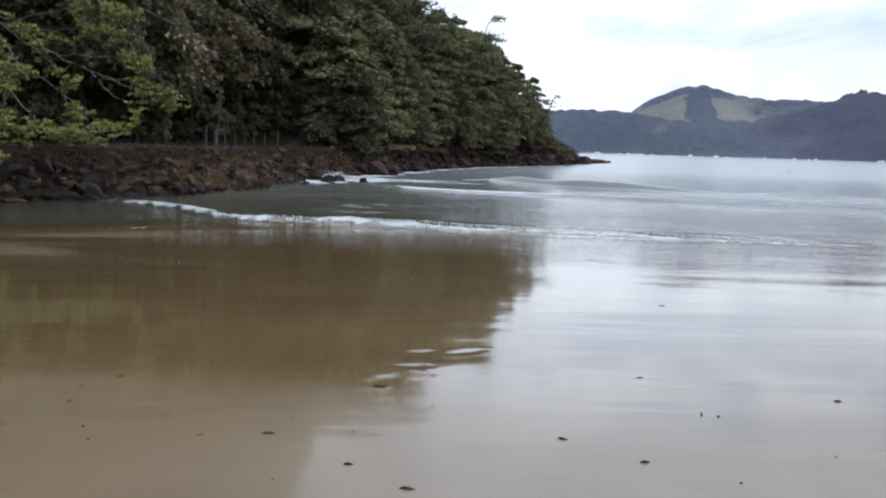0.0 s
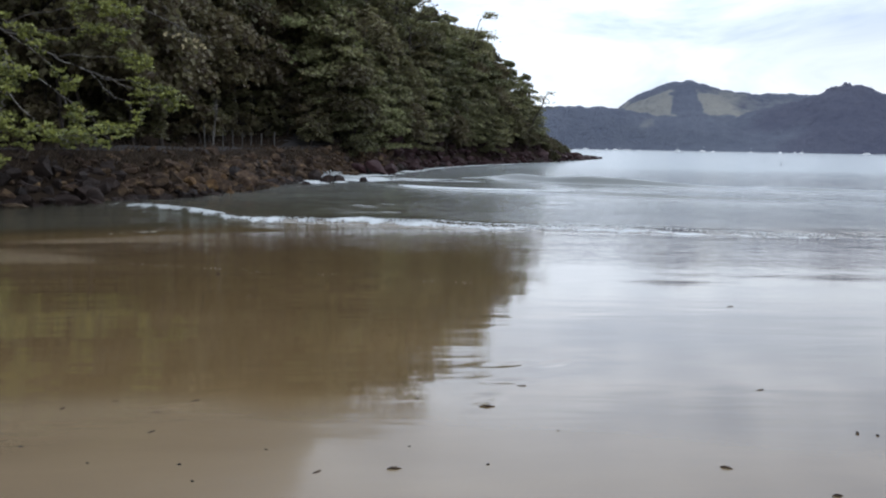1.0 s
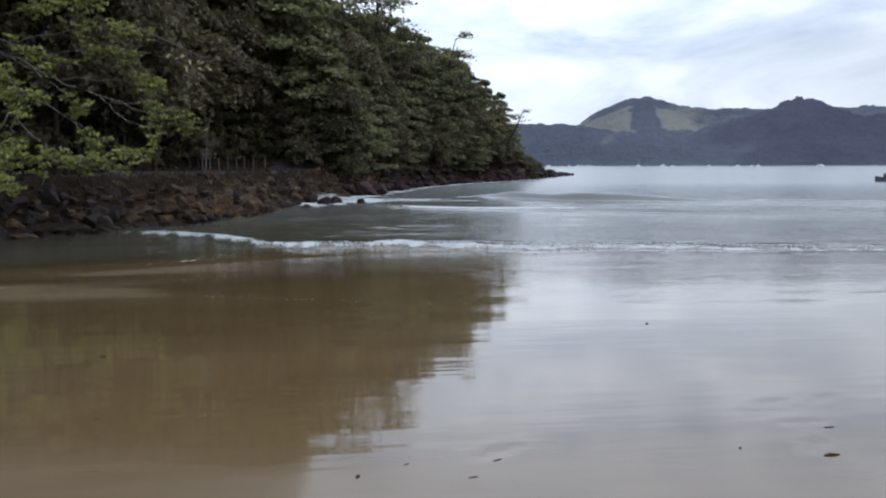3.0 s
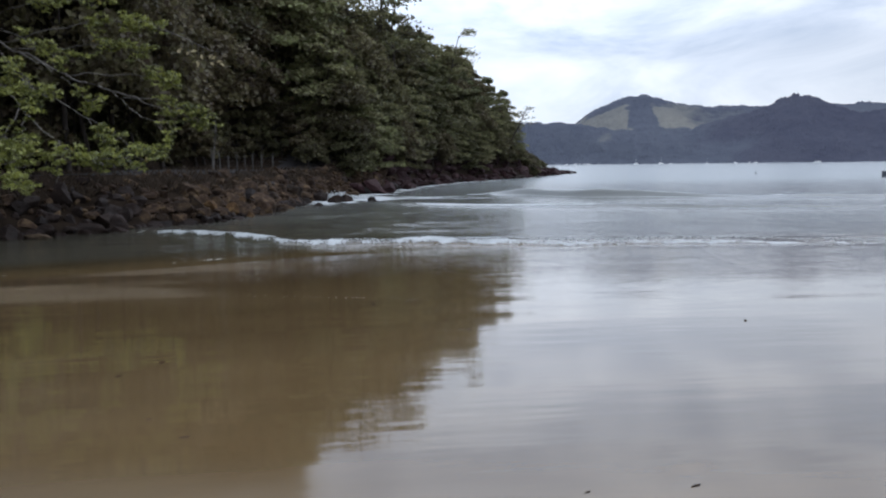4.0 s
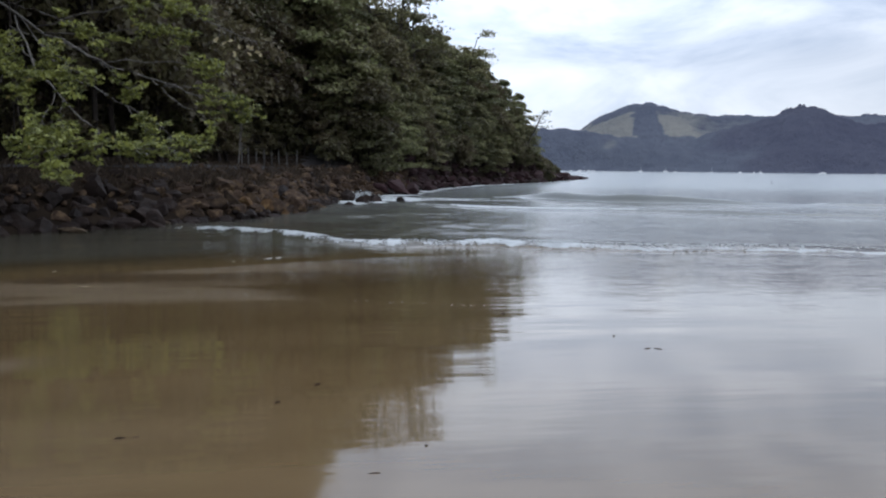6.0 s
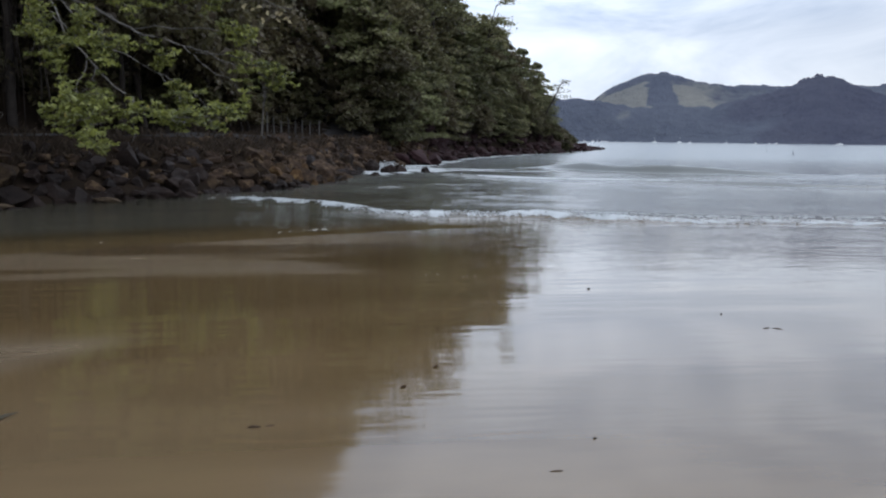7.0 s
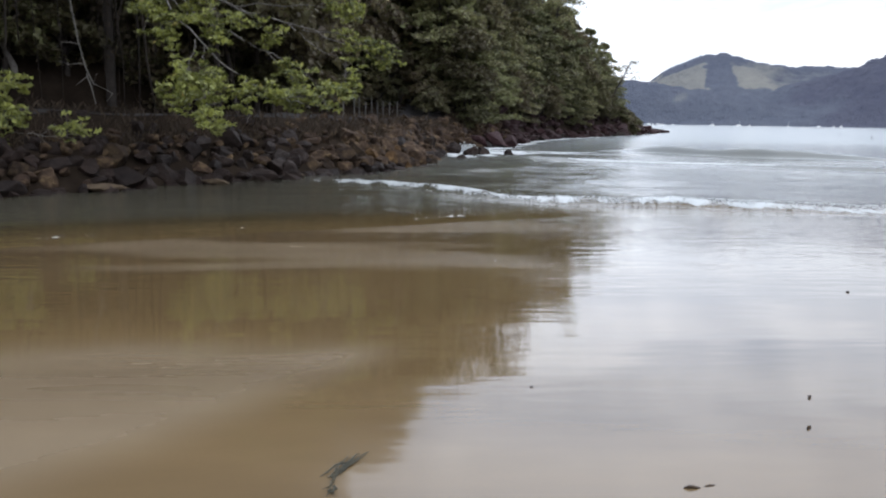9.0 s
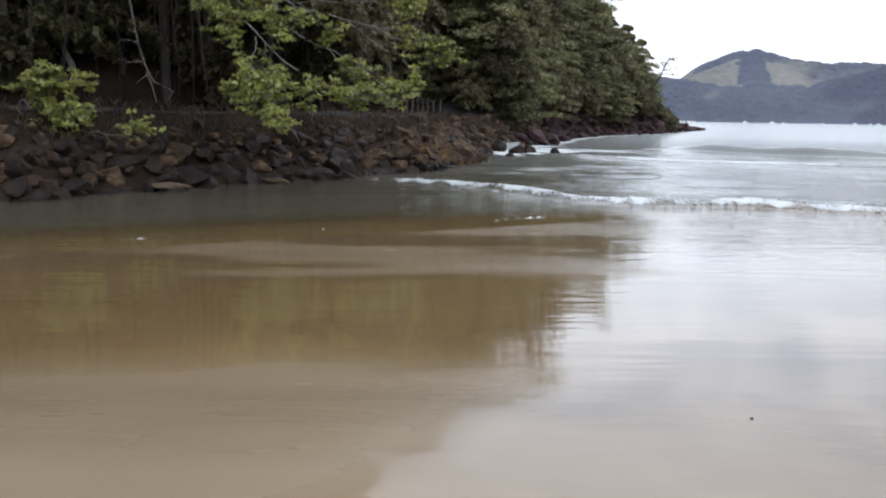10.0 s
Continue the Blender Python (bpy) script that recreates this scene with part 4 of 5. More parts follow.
def build_forest():
    rng = random.Random(12)
    # the wood behind the track and fence, row after row up the slope
    for d, step, size, first in ((10.0, 4.3, 1.0, 27), (14.5, 4.8, 1.1, 2), (20, 6.0, 1.2, 2), (27, 8.0, 1.35, 8)):
        s = first + rng.random() * 3
        while s < 62:
            x, y = coast_point(0, d + rng.uniform(-1.2, 1.2), s)
            if float(inland(x, y)) > 8.6:
                big = 1.0 + 0.32 * float(smooth_step(36, 46, s)) * (d > 12)
                stand(FOREST, rng, x, y, size * rng.uniform(0.9, 1.2) * big, 0.3, rng.uniform(0.95, 1.2))
            s += step * rng.uniform(0.8, 1.2)
    # thick growth leaning out over the bank where the track ends
    s = 26.5
    while s < 38:
        x, y = coast_point(0, 7.9 + rng.uniform(-0.5, 0.5), s)
        stand(FOREST, rng, x, y, rng.uniform(0.85, 1.1), 0.2, 1.15)
        s += 2.9 * rng.uniform(0.8, 1.2)
    # tall trees whose crowns are added above the camera's view to shade the bank
    for d, s in ((6.6, 1.0), (8.4, 5.2), (8.4, 11.0), (11.0, 13.0), (10.4, 16.0), (12.8, 17.2), (8.8, 19.6), (13.2, 21.6), (9.2, 23.5), (12.6, 25.2), (10.2, 27.5), (9.5, 31.5)):
        x, y = coast_point(0, d, s)
        stand(CANOPY, rng, x, y, rng.uniform(0.95, 1.12), 0.3)
    # widened crowns, also out of view, added to darken the hollow
    for d, s, wide in ((9.5, 4.0, 1.4), (9.0, 8.5, 1.45), (9.0, 12.0, 1.45), (9.5, 15.0, 1.4), (11.0, 18.0, 1.25)):
        x, y = coast_point(0, d, s)
        m = pose(x, y, float(land_z(x, y)) - 0.3, 0, 0, rng.uniform(0, 360))
        copy_thing(rng.choice(CANOPY), m @ Matrix.Diagonal((wide, wide, 1.0, 1)))
    s = 7.0
    while s < 27:                              # small trees that fill the back of the hollow
        x, y = coast_point(0, 14.0 + rng.uniform(-0.8, 0.8), s)
        stand(FOREST, rng, x, y, rng.uniform(0.62, 0.8), 0.9)
        s += 2.6 * rng.uniform(0.8, 1.2)
    # the headland, down to the rocks, lower towards the point
    for d, step, size in ((2.1, 3.0, 0.66), (3.2, 3.4, 0.80), (5.5, 4.6, 0.92), (9.5, 5.2, 1.05), (15, 6.0, 1.12), (21, 7.5, 1.18)):
        s = 57.0 + rng.random() * 3
        while s < 131:
            x, y = coast_point(0, d + rng.uniform(-0.8, 0.8), s)
            low = 1.0 - 0.01 * float(smooth_step(72, 98, s)) - 0.09 * float(smooth_step(106, 128, s))
            low *= 1.0 + 0.28 * float(smooth_step(70, 62, s)) * (d > 9)
            if float(inland(x, y)) > 0.9:
                stand(LAYERED if rng.random() < 0.75 else FOREST, rng, x, y, size * rng.uniform(0.9, 1.1) * low, 1.1 if d < 3 else 0.4)
            s += step * rng.uniform(0.8, 1.2) * (0.92 if s > 95 else 1.0)
    stand(FOREST, rng, -18.7, 61.5, 1.1, 0.3, 1.1)
    # open crowns that stand up against the sky
    for x, y, size in ((-3.6, 87.0, 1.45), (-5.2, 85.0, 1.5), (-7.2, 84.0, 1.5)):
        stand(SPARSE, rng, x, y, size, 0.3, 1.1)
    UMBRELLA.matrix_basis = pose(3.6, 108.0, float(land_z(3.6, 108.0)) - 0.3) @ Matrix.Diagonal((1.1, 1.1, 1.2, 1))
    SPINDLY.matrix_basis = pose(15.2, 117.5, 4.2)
    # undergrowth
    for lo, hi, first, last, gap in ((8.5, 9.6, 26, 62, 2.2), (9.5, 12.0, 8, 28, 1.0), (9.5, 12.0, 28, 66, 2.4), (4.5, 7.5, 55, 68, 1.2), (7.6, 8.6, 53, 62, 1.3), (3.0, 7.5, 53, 62, 0.9), (1.5, 2.6, 60, 130, 2.1)):
        s = first
        while s < last:
            x, y = coast_point(0, rng.uniform(lo, hi), s)
            stand(SHRUB, rng, x, y, rng.uniform(0.8, 1.5), 0.1)
            s += gap * rng.uniform(0.7, 1.3)
    for i in range(9):
        f = i / 8
        x, y = 18 + 9 * f, 124 + 22 * f
        m = pose(x, y, 0.9 - 0.5 * f, 0, 0, rng.uniform(0, 360)) @ Matrix.Diagonal((1.6 - 0.8 * f,) * 3 + (1,))
        copy_thing(rng.choice(SHRUB), m)
    sx, sy = coast_point(0, 6.1, 41.2)
    SAPLING.matrix_basis = pose(sx, sy, float(land_z(sx, sy)), 0, 5, 40) @ Matrix.Diagonal((0.55, 0.55, 0.9, 1))


def build_vines():
    """Aerial roots and dead vines that hang from the tall trees into the dark hollow behind the bank."""
    rng = random.Random(66)
    sh = Shape()
    C, Nn, S = [], [], []
    for i in range(150):
        s, d = rng.uniform(11, 27), rng.uniform(7.2, 12.5)
        x, y = coast_point(0, d, s)
        ground = float(land_z(x, y, False))
        top, low = ground + rng.uniform(6.0, 9.5), ground + (rng.uniform(-0.1, 0.1) if rng.random() < 0.35 else rng.uniform(0.8, 4.5))
        r = rng.choice((0.012, 0.016, 0.02, 0.03, 0.045))
        dx, dy = rng.gauss(0, 0.35), rng.gauss(0, 0.35)
        pts = [Vector((x + dx * f + rng.gauss(0, 0.06), y + dy * f + rng.gauss(0, 0.06), top + (low - top) * f)) for f in (0, 0.25, 0.5, 0.75, 1)]
        sh.tube(pts, [r * 1.2, r, r, r * 0.8, r * 0.5], 5)
        for k in range(rng.randint(3, 14)):
            f = rng.random()
            q = pts[0].lerp(pts[-1], f)
            C.append((q.x + rng.gauss(0, 0.15), q.y + rng.gauss(0, 0.15), q.z)), S.append(rng.uniform(0.10, 0.24))
            nn = Vector((rng.gauss(0, 1), rng.gauss(0, 1) - 0.5, rng.gauss(0, 0.4))).normalized()
            Nn.append(tuple(nn))
    tagged(new("hanging_vines", sh.mesh("hanging_vines", VINE, True)), "brown aerial roots hanging in the dark hollow of the wood", "vines", kind="stuff")
    v, f = leaves(np.array(C), np.array(Nn), np.array(S), np.random.default_rng(66), 0.3, 0.3)
    tagged(new("withered_leaves", np_mesh("withered_leaves", v, f, DRY_GRASS)), "withered brown leaves caught on the hanging vines", "leaves", kind="stuff")


build_forest()
build_vines()


# ---- the sea almond trees that lean over the rocks ----
def almond_tree(seed, foot, limbs, label, every=0.135):
    """Limbs are (points, radius, leafy): leafy is where along the limb its leaf rosettes begin, or None for bare wood."""
    rng = random.Random(seed)
    nrng = np.random.default_rng(seed)
    ob = root("sea_almond_tree", foot, label, "tree")
    f = Vector(foot)
    tips = []

    def jit(k):
        return Vector((rng.gauss(0, k), rng.gauss(0, k), rng.gauss(0, k)))

    for n_limb, (pts, r0, leafy) in enumerate(limbs):
        pts = [Vector(p) - f for p in pts]
        fine = []
        for a, b in zip(pts[:-1], pts[1:]):
            for k in range(4):
                fine.append(a.lerp(b, k / 4) + jit(0.035))
        fine.append(pts[-1])
        rad = [max(0.010, r0 * (1 - 0.85 * i / (len(fine) - 1))) for i in range(len(fine))]
        wood = Shape()
        wood.tube(fine, [r * (1.0 if n_limb == 0 else 0.55) for r in rad], 7)
        length = sum((b - a).length for a, b in zip(fine[:-1], fine[1:]))
        for i in range(0 if leafy is None else int(length * (1 - leafy) / every)):
            q = rng.uniform(leafy, 1.0) if i else 1.0
            k = min(int(q * (len(fine) - 1)), len(fine) - 2)
            start = fine[k].lerp(fine[k + 1], q * (len(fine) - 1) - k)
            along = (fine[k + 1] - fine[k]).normalized()
            side = (along * rng.uniform(0.3, 1.0) + Vector((rng.gauss(0, 0.6), rng.gauss(0, 0.6), rng.gauss(0.05, 0.35)))).normalized()
            ln = rng.uniform(0.18, 0.62)
            mid = start + side * ln * 0.5 + jit(0.04)
            end = start + side * ln + Vector((0, 0, 0.06)) + jit(0.05)
            wood.tube([start, mid, end], [0.011, 0.008, 0.004], 4)
            tips += [end, mid + jit(0.10)]
            if rng.random() < 0.6:
                e2 = mid + (side + jit(0.6)).normalized() * rng.uniform(0.15, 0.35)
                wood.tube([mid, e2], [0.008, 0.004], 4)
                tips.append(e2)
        if n_limb:
            part("limb", wood.mesh("limb", BARK_PALE, True), ob, "pale thin spreading limb")
        else:
            part("trunk", wood.mesh("trunk", BARK_PALE, True), ob)
    C, Nn, S = [], [], []
    for p in tips:
        n = rng.randint(6, 10)
        for k in range(n):
            a = 2 * math.pi * k / n + rng.uniform(-0.3, 0.3)
            out = np.array([math.cos(a), math.sin(a), rng.uniform(-0.25, 0.4)])
            C.append(np.array(p) + out * rng.uniform(0.05, 0.15))
            nr = np.array([-0.35 * math.cos(a), -0.35 * math.sin(a) - 0.3, 0.85]) + nrng.normal(size=3) * 0.95
            Nn.append(nr / np.linalg.norm(nr))
            S.append(rng.uniform(0.12, 0.23))
    v, fq = leaves(np.array(C), np.array(Nn), np.array(S), nrng, 0.15, 0.27)
    part("crown", np_mesh("crown", v, fq, LEAF_ALMOND), ob)
    return ob


almond_tree(77, (-25.2, 31.2, 1.3), [
    ([(-25.2, 31.2, 0.9), (-25.4, 31.1, 2.9), (-25.9, 31.0, 4.7), (-24.6, 31.0, 6.8), (-21.8, 31.0, 7.6)], 0.15, None),
    # the main limb that reaches out to the tip of the tree
    ([(-21.8, 31.0, 7.6), (-19.6, 31.0, 6.0), (-17.6, 30.6, 5.0), (-16.3, 29.4, 4.55), (-14.85, 28.0, 4.05), (-13.4, 28.0, 3.55), (-12.35, 28.3, 3.15)], 0.085, 0.80),
    ([(-14.85, 28.0, 4.05), (-13.6, 28.0, 3.85), (-12.9, 28.1, 3.60), (-12.5, 28.2, 3.45)], 0.035, 0.25),
    ([(-15.3, 28.4, 4.2), (-14.6, 27.6, 3.55), (-13.7, 27.2, 3.1), (-13.2, 26.9, 2.6)], 0.035, 0.75),
    ([(-17.6, 30.6, 5.0), (-15.6, 29.2, 4.9), (-14.2, 28.4, 4.75), (-13.2, 28.1, 4.5)], 0.045, 0.62),
    ([(-19.6, 31.0, 6.0), (-17.2, 29.6, 5.9), (-15.4, 28.8, 5.8), (-14.2, 28.5, 5.55)], 0.05, 0.55),
    ([(-19.8, 30.8, 6.2), (-17.0, 29.0, 6.5), (-15.2, 28.4, 6.6), (-13.8, 28.5, 6.4)], 0.05, 0.50),
    ([(-20.6, 30.8, 6.9), (-18.6, 28.6, 7.0), (-16.8, 27.8, 7.1), (-15.2, 27.8, 7.2)], 0.05, 0.45),
    # the limbs that hang over the rocks
    ([(-20.4, 30.9, 6.5), (-18.4, 29.0, 4.6), (-16.6, 28.0, 3.62), (-15.65, 26.8, 3.2), (-14.6, 25.2, 2.38)], 0.055, 0.80),
    ([(-15.65, 26.8, 3.2), (-14.9, 26.2, 2.9), (-14.1, 25.8, 2.3), (-13.3, 25.5, 2.05)], 0.03, 0.62),
    ([(-20.6, 30.9, 6.6), (-18.6, 27.6, 4.3), (-16.6, 25.9, 2.75), (-15.53, 24.7, 2.12), (-14.76, 24.2, 1.86), (-13.6, 24.6, 1.95)], 0.06, 0.62),
    ([(-14.76, 24.2, 1.86), (-14.2, 23.4, 1.70), (-13.6, 22.8, 1.66), (-13.15, 22.5, 1.78)], 0.025, None),
    ([(-15.6, 24.8, 2.15), (-15.66, 24.2, 1.75), (-15.6, 23.8, 1.2)], 0.016, None),
    ([(-17.4, 26.4, 3.3), (-17.0, 25.2, 2.7), (-16.3, 24.2, 2.1), (-15.7, 24.1, 1.9)], 0.035, 0.30),
    ([(-17.8, 26.9, 3.6), (-17.4, 24.9, 2.6), (-16.6, 23.6, 1.9), (-16.1, 22.9, 1.05)], 0.04, 0.40),
    ([(-17.4, 24.9, 2.6), (-17.2, 23.8, 2.2), (-17.5, 23.1, 1.95)], 0.025, 0.10),
    ([(-17.4, 24.9, 2.6), (-17.0, 23.7, 1.9), (-16.9, 23.1, 1.6)], 0.025, 0.10),
    ([(-20.2, 29.6, 5.9), (-19.0, 27.0, 4.9), (-18.3, 25.4, 3.9), (-18.0, 25.0, 3.2)], 0.045, 0.50),
    ([(-19.4, 28.4, 5.2), (-18.2, 26.2, 4.5), (-17.2, 25.2, 3.9), (-16.6, 24.9, 3.4)], 0.04, 0.42),
    ([(-19.8, 28.8, 5.8), (-18.2, 26.6, 5.2), (-17.0, 25.4, 4.4), (-16.2, 25.0, 3.95)], 0.04, 0.45),
    ([(-20.8, 29.6, 6.6), (-19.6, 27.2, 5.6), (-18.8, 25.8, 4.6), (-18.5, 25.2, 4.0)], 0.04, 0.45),
    ([(-20.6, 29.8, 6.8), (-18.6, 27.6, 6.2), (-17.2, 26.8, 5.6), (-16.2, 26.6, 5.0)], 0.04, 0.55),
    ([(-18.6, 29.4, 5.6), (-17.2, 28.2, 4.9), (-16.2, 27.4, 4.3), (-15.6, 27.0, 3.6)], 0.035, 0.70),
], "leaning sea almond tree with bright leaf rosettes over the rocks")
almond_tree(78, (-23.8, 24.6, 1.3), [
    ([(-23.8, 24.6, 0.9), (-23.4, 24.4, 1.5), (-22.9, 24.0, 1.8)], 0.06, None),
    ([(-22.9, 24.0, 1.8), (-22.3, 23.7, 2.15), (-21.4, 23.5, 2.1)], 0.035, 0.1),
    ([(-22.9, 24.0, 1.8), (-22.5, 23.6, 2.0), (-22.0, 23.3, 1.9)], 0.03, 0.1),
    ([(-23.2, 24.2, 1.6), (-22.4, 23.6, 1.5), (-21.8, 23.3, 1.3), (-21.4, 23.2, 1.15)], 0.035, 0.15),
    ([(-23.2, 24.2, 1.6), (-22.6, 23.6, 1.2), (-22.1, 23.4, 0.9), (-21.8, 23.3, 0.65)], 0.03, 0.25),
    ([(-22.6, 23.8, 1.3), (-21.6, 23.5, 0.95), (-20.9, 23.5, 0.80), (-20.4, 23.5, 0.76), (-19.9, 23.5, 0.86)], 0.03, 0.84),
    ([(-20.9, 23.5, 0.80), (-20.5, 23.4, 1.0), (-20.3, 23.4, 1.1)], 0.014, None),
    ([(-20.7, 23.5, 0.78), (-20.6, 23.4, 0.62), (-20.8, 23.4, 0.55)], 0.012, None),
], "young sea almond tree with yellow-green leaves above the rocks", 0.07)


def dead_branch():
    """A bare broken branch hanging from a vine in the hollow."""
    o = Vector((-22.1, 29.0, 3.6))
    ob = root("dead_branch", tuple(o), "bare pale dead branch hanging in front of the wood", "branch")
    for name, pts, r in (("stem", ((-22.6, 29.4, 6.8), (-22.4, 29.2, 5.0), (-22.1, 29.0, 3.55), (-21.5, 28.0, 2.8), (-20.9, 27.1, 2.25), (-20.3, 26.6, 2.05)), 0.035),
                         ("twig", ((-21.3, 27.6, 2.55), (-20.9, 27.0, 2.1), (-20.6, 26.5, 1.63)), 0.022), ("twig", ((-20.3, 26.6, 2.05), (-20.1, 26.5, 1.95), (-20.25, 26.4, 1.7)), 0.018),
                         ("twig", ((-21.6, 28.1, 2.9), (-22.0, 28.0, 2.85), (-22.3, 27.9, 2.95)), 0.016), ("twig", ((-22.1, 29.0, 3.55), (-22.5, 28.8, 3.6), (-22.7, 28.7, 3.4)), 0.016),
                         ("twig", ((-20.9, 27.1, 2.25), (-20.7, 26.9, 2.5), (-20.6, 26.8, 2.55)), 0.014), ("twig", ((-21.2, 27.5, 2.5), (-21.5, 27.3, 2.2)), 0.014)):
        part(name, Shape().tube([Vector(p) - o for p in pts], [r * (1 - 0.6 * k / (len(pts) - 1)) for k in range(len(pts))], 6).mesh(name, BARK_PALE, True), ob)


dead_branch()


def dangling_branch():
    """A thin branch with a few pale dead leaves, in front of the dark wood."""
    o = Vector((-13.6, 34.4, 6.6))
    ob = root("withered_branch", tuple(o), "thin withered branch with a few pale dead leaves", "branch")
    rng = random.Random(19)
    sh = Shape().tube([Vector((-4.6, 2.2, 1.6)), Vector((-2.4, 1.2, 1.2)), Vector((-0.6, 0.3, 0.4)), Vector((0.6, -0.3, -0.2)), Vector((1.3, -0.5, -0.3))], [0.04, 0.03, 0.022, 0.014, 0.006], 6)
    C, Nn, S = [], [], []
    for k in range(9):
        f = k / 8
        a = Vector((-0.7 + 1.7 * f, 0.3 - 0.7 * f, 0.35 - 0.6 * f))
        b = a + Vector((rng.gauss(0, 0.12), rng.gauss(0, 0.1), -rng.uniform(0.2, 0.75)))
        sh.tube([a, a.lerp(b, 0.5) + Vector((0.05, 0, 0)), b], [0.012, 0.009, 0.005], 4)
        for _ in range(1 if k % 3 else 2):
            C.append((b.x + rng.gauss(0, 0.06), b.y, b.z + rng.gauss(0, 0.07))), S.append(rng.uniform(0.2, 0.3))
            Nn.append(tuple(Vector((rng.gauss(0, 0.4), -1, rng.gauss(0.3, 0.4))).normalized()))
    part("stem", sh.mesh("stem", BARK_PALE, True), ob)
    v, f = leaves(np.array(C), np.array(Nn), np.array(S), np.random.default_rng(19), 0.2, 0.3)
    part("dead_leaves", np_mesh("dead_leaves", v, f, DEAD_LEAF), ob, "pale yellow withered leaves")


dangling_branch()


# ---- fence ----
def build_fence():
    ob = root("wire_fence", (-13.1, 54.9, BENCH), "old wire fence on grey wooden posts beside the track", "fence")
    base = Vector((-13.1, 54.9, BENCH))
    rng = random.Random(4)
    tops = []
    for x, y, h in ((-14.6, 41.5, 1.28), (-14.46, 42.8, 1.0), (-14.29, 44.3, 0.9), (-14.1, 46.1, 1.0), (-13.91, 47.9, 0.95), (-13.72, 49.6, 1.05), (-13.49, 51.7, 1.05), (-13.15, 54.9, 1.15)):
        z = max(float(land_z(x, y)), 0.9)
        sh = Shape().tube([Vector((x, y, z - 0.3)) - base, Vector((x + rng.uniform(-0.05, 0.05), y, z + h)) - base], [0.036, 0.030], 7)
        part("post", sh.mesh("post", POST), ob)
        tops.append((x, y, z, h))
    for lvl in (0.3, 0.55, 0.8, 1.05):
        sh = Shape().tube([Vector((x, y, z + lvl)) - base for x, y, z, h in tops], [0.003] * len(tops), 4)
        part("wire", sh.mesh("wire", WIRE), ob)


build_fence()


# ---- drift on the sand ----
def drift(kind, x, y, size, turn, seed):
    rng = random.Random(seed)
    z = float(sand_z(x, y))
    fat = 1.6 if size > 0.1 else 1.0
    if kind == "twig":
        sh = Shape().tube([(-size, 0, 0.006), (-0.3 * size, 0.08 * size, 0.012), (0.3 * size, -0.05 * size, 0.010), (size, 0.1 * size, 0.006)], [0.004 * fat, 0.007 * fat, 0.006 * fat, 0.003 * fat], 5)
        sh.tube([(0, 0, 0.01), (0.35 * size, 0.35 * size, 0.014)], [0.004, 0.002], 4)
        ob = new("twig", sh.mesh("twig", DEBRIS))
        tagged(ob, "short dark twig lying on wet sand", "twig", "drift on the sand")
    elif kind == "leaf":
        sh = Shape()
        cols = []
        for i in range(5):
            u = -1 + i / 2
            w = 0.42 * math.sqrt(max(0.02, 1 - u * u))
            for vv in (-1, 0, 1):
                cols.append((u * size, vv * w * size, 0.005 + 0.16 * size * (1 - abs(vv)) * (1 - 0.6 * u * u) + 0.05 * size * u))
        top = [(a, b, c) for a, b, c in cols]
        low = [(a, b, c - 0.004) for a, b, c in cols]
        fs = []
        for i in range(4):
            for k in range(2):
                a = i * 3 + k
                fs += [(a, a + 3, a + 4, a + 1), (15 + a, 15 + a + 1, 15 + a + 4, 15 + a + 3)]
        sh.add(top + low, fs)
        ob = new("fallen_leaf", sh.mesh("fallen_leaf", DEBRIS))
        tagged(ob, "curled brown leaf stranded on wet sand", "leaf", "drift on the sand")
    else:
        ob = new("pebble", rng.choice(WET_SHADE_ROCKS))
        ob.matrix_basis = pose(x, y, z + size * 0.2, 0, 0, turn) @ Matrix.Diagonal((size, size * 0.8, size * 0.7, 1))
        return tagged(ob, "small dark pebble half sunk in wet sand", "pebble", "drift on the sand")
    ob.matrix_basis = pose(x, y, z - 0.005, 0, 0, turn)
    return ob


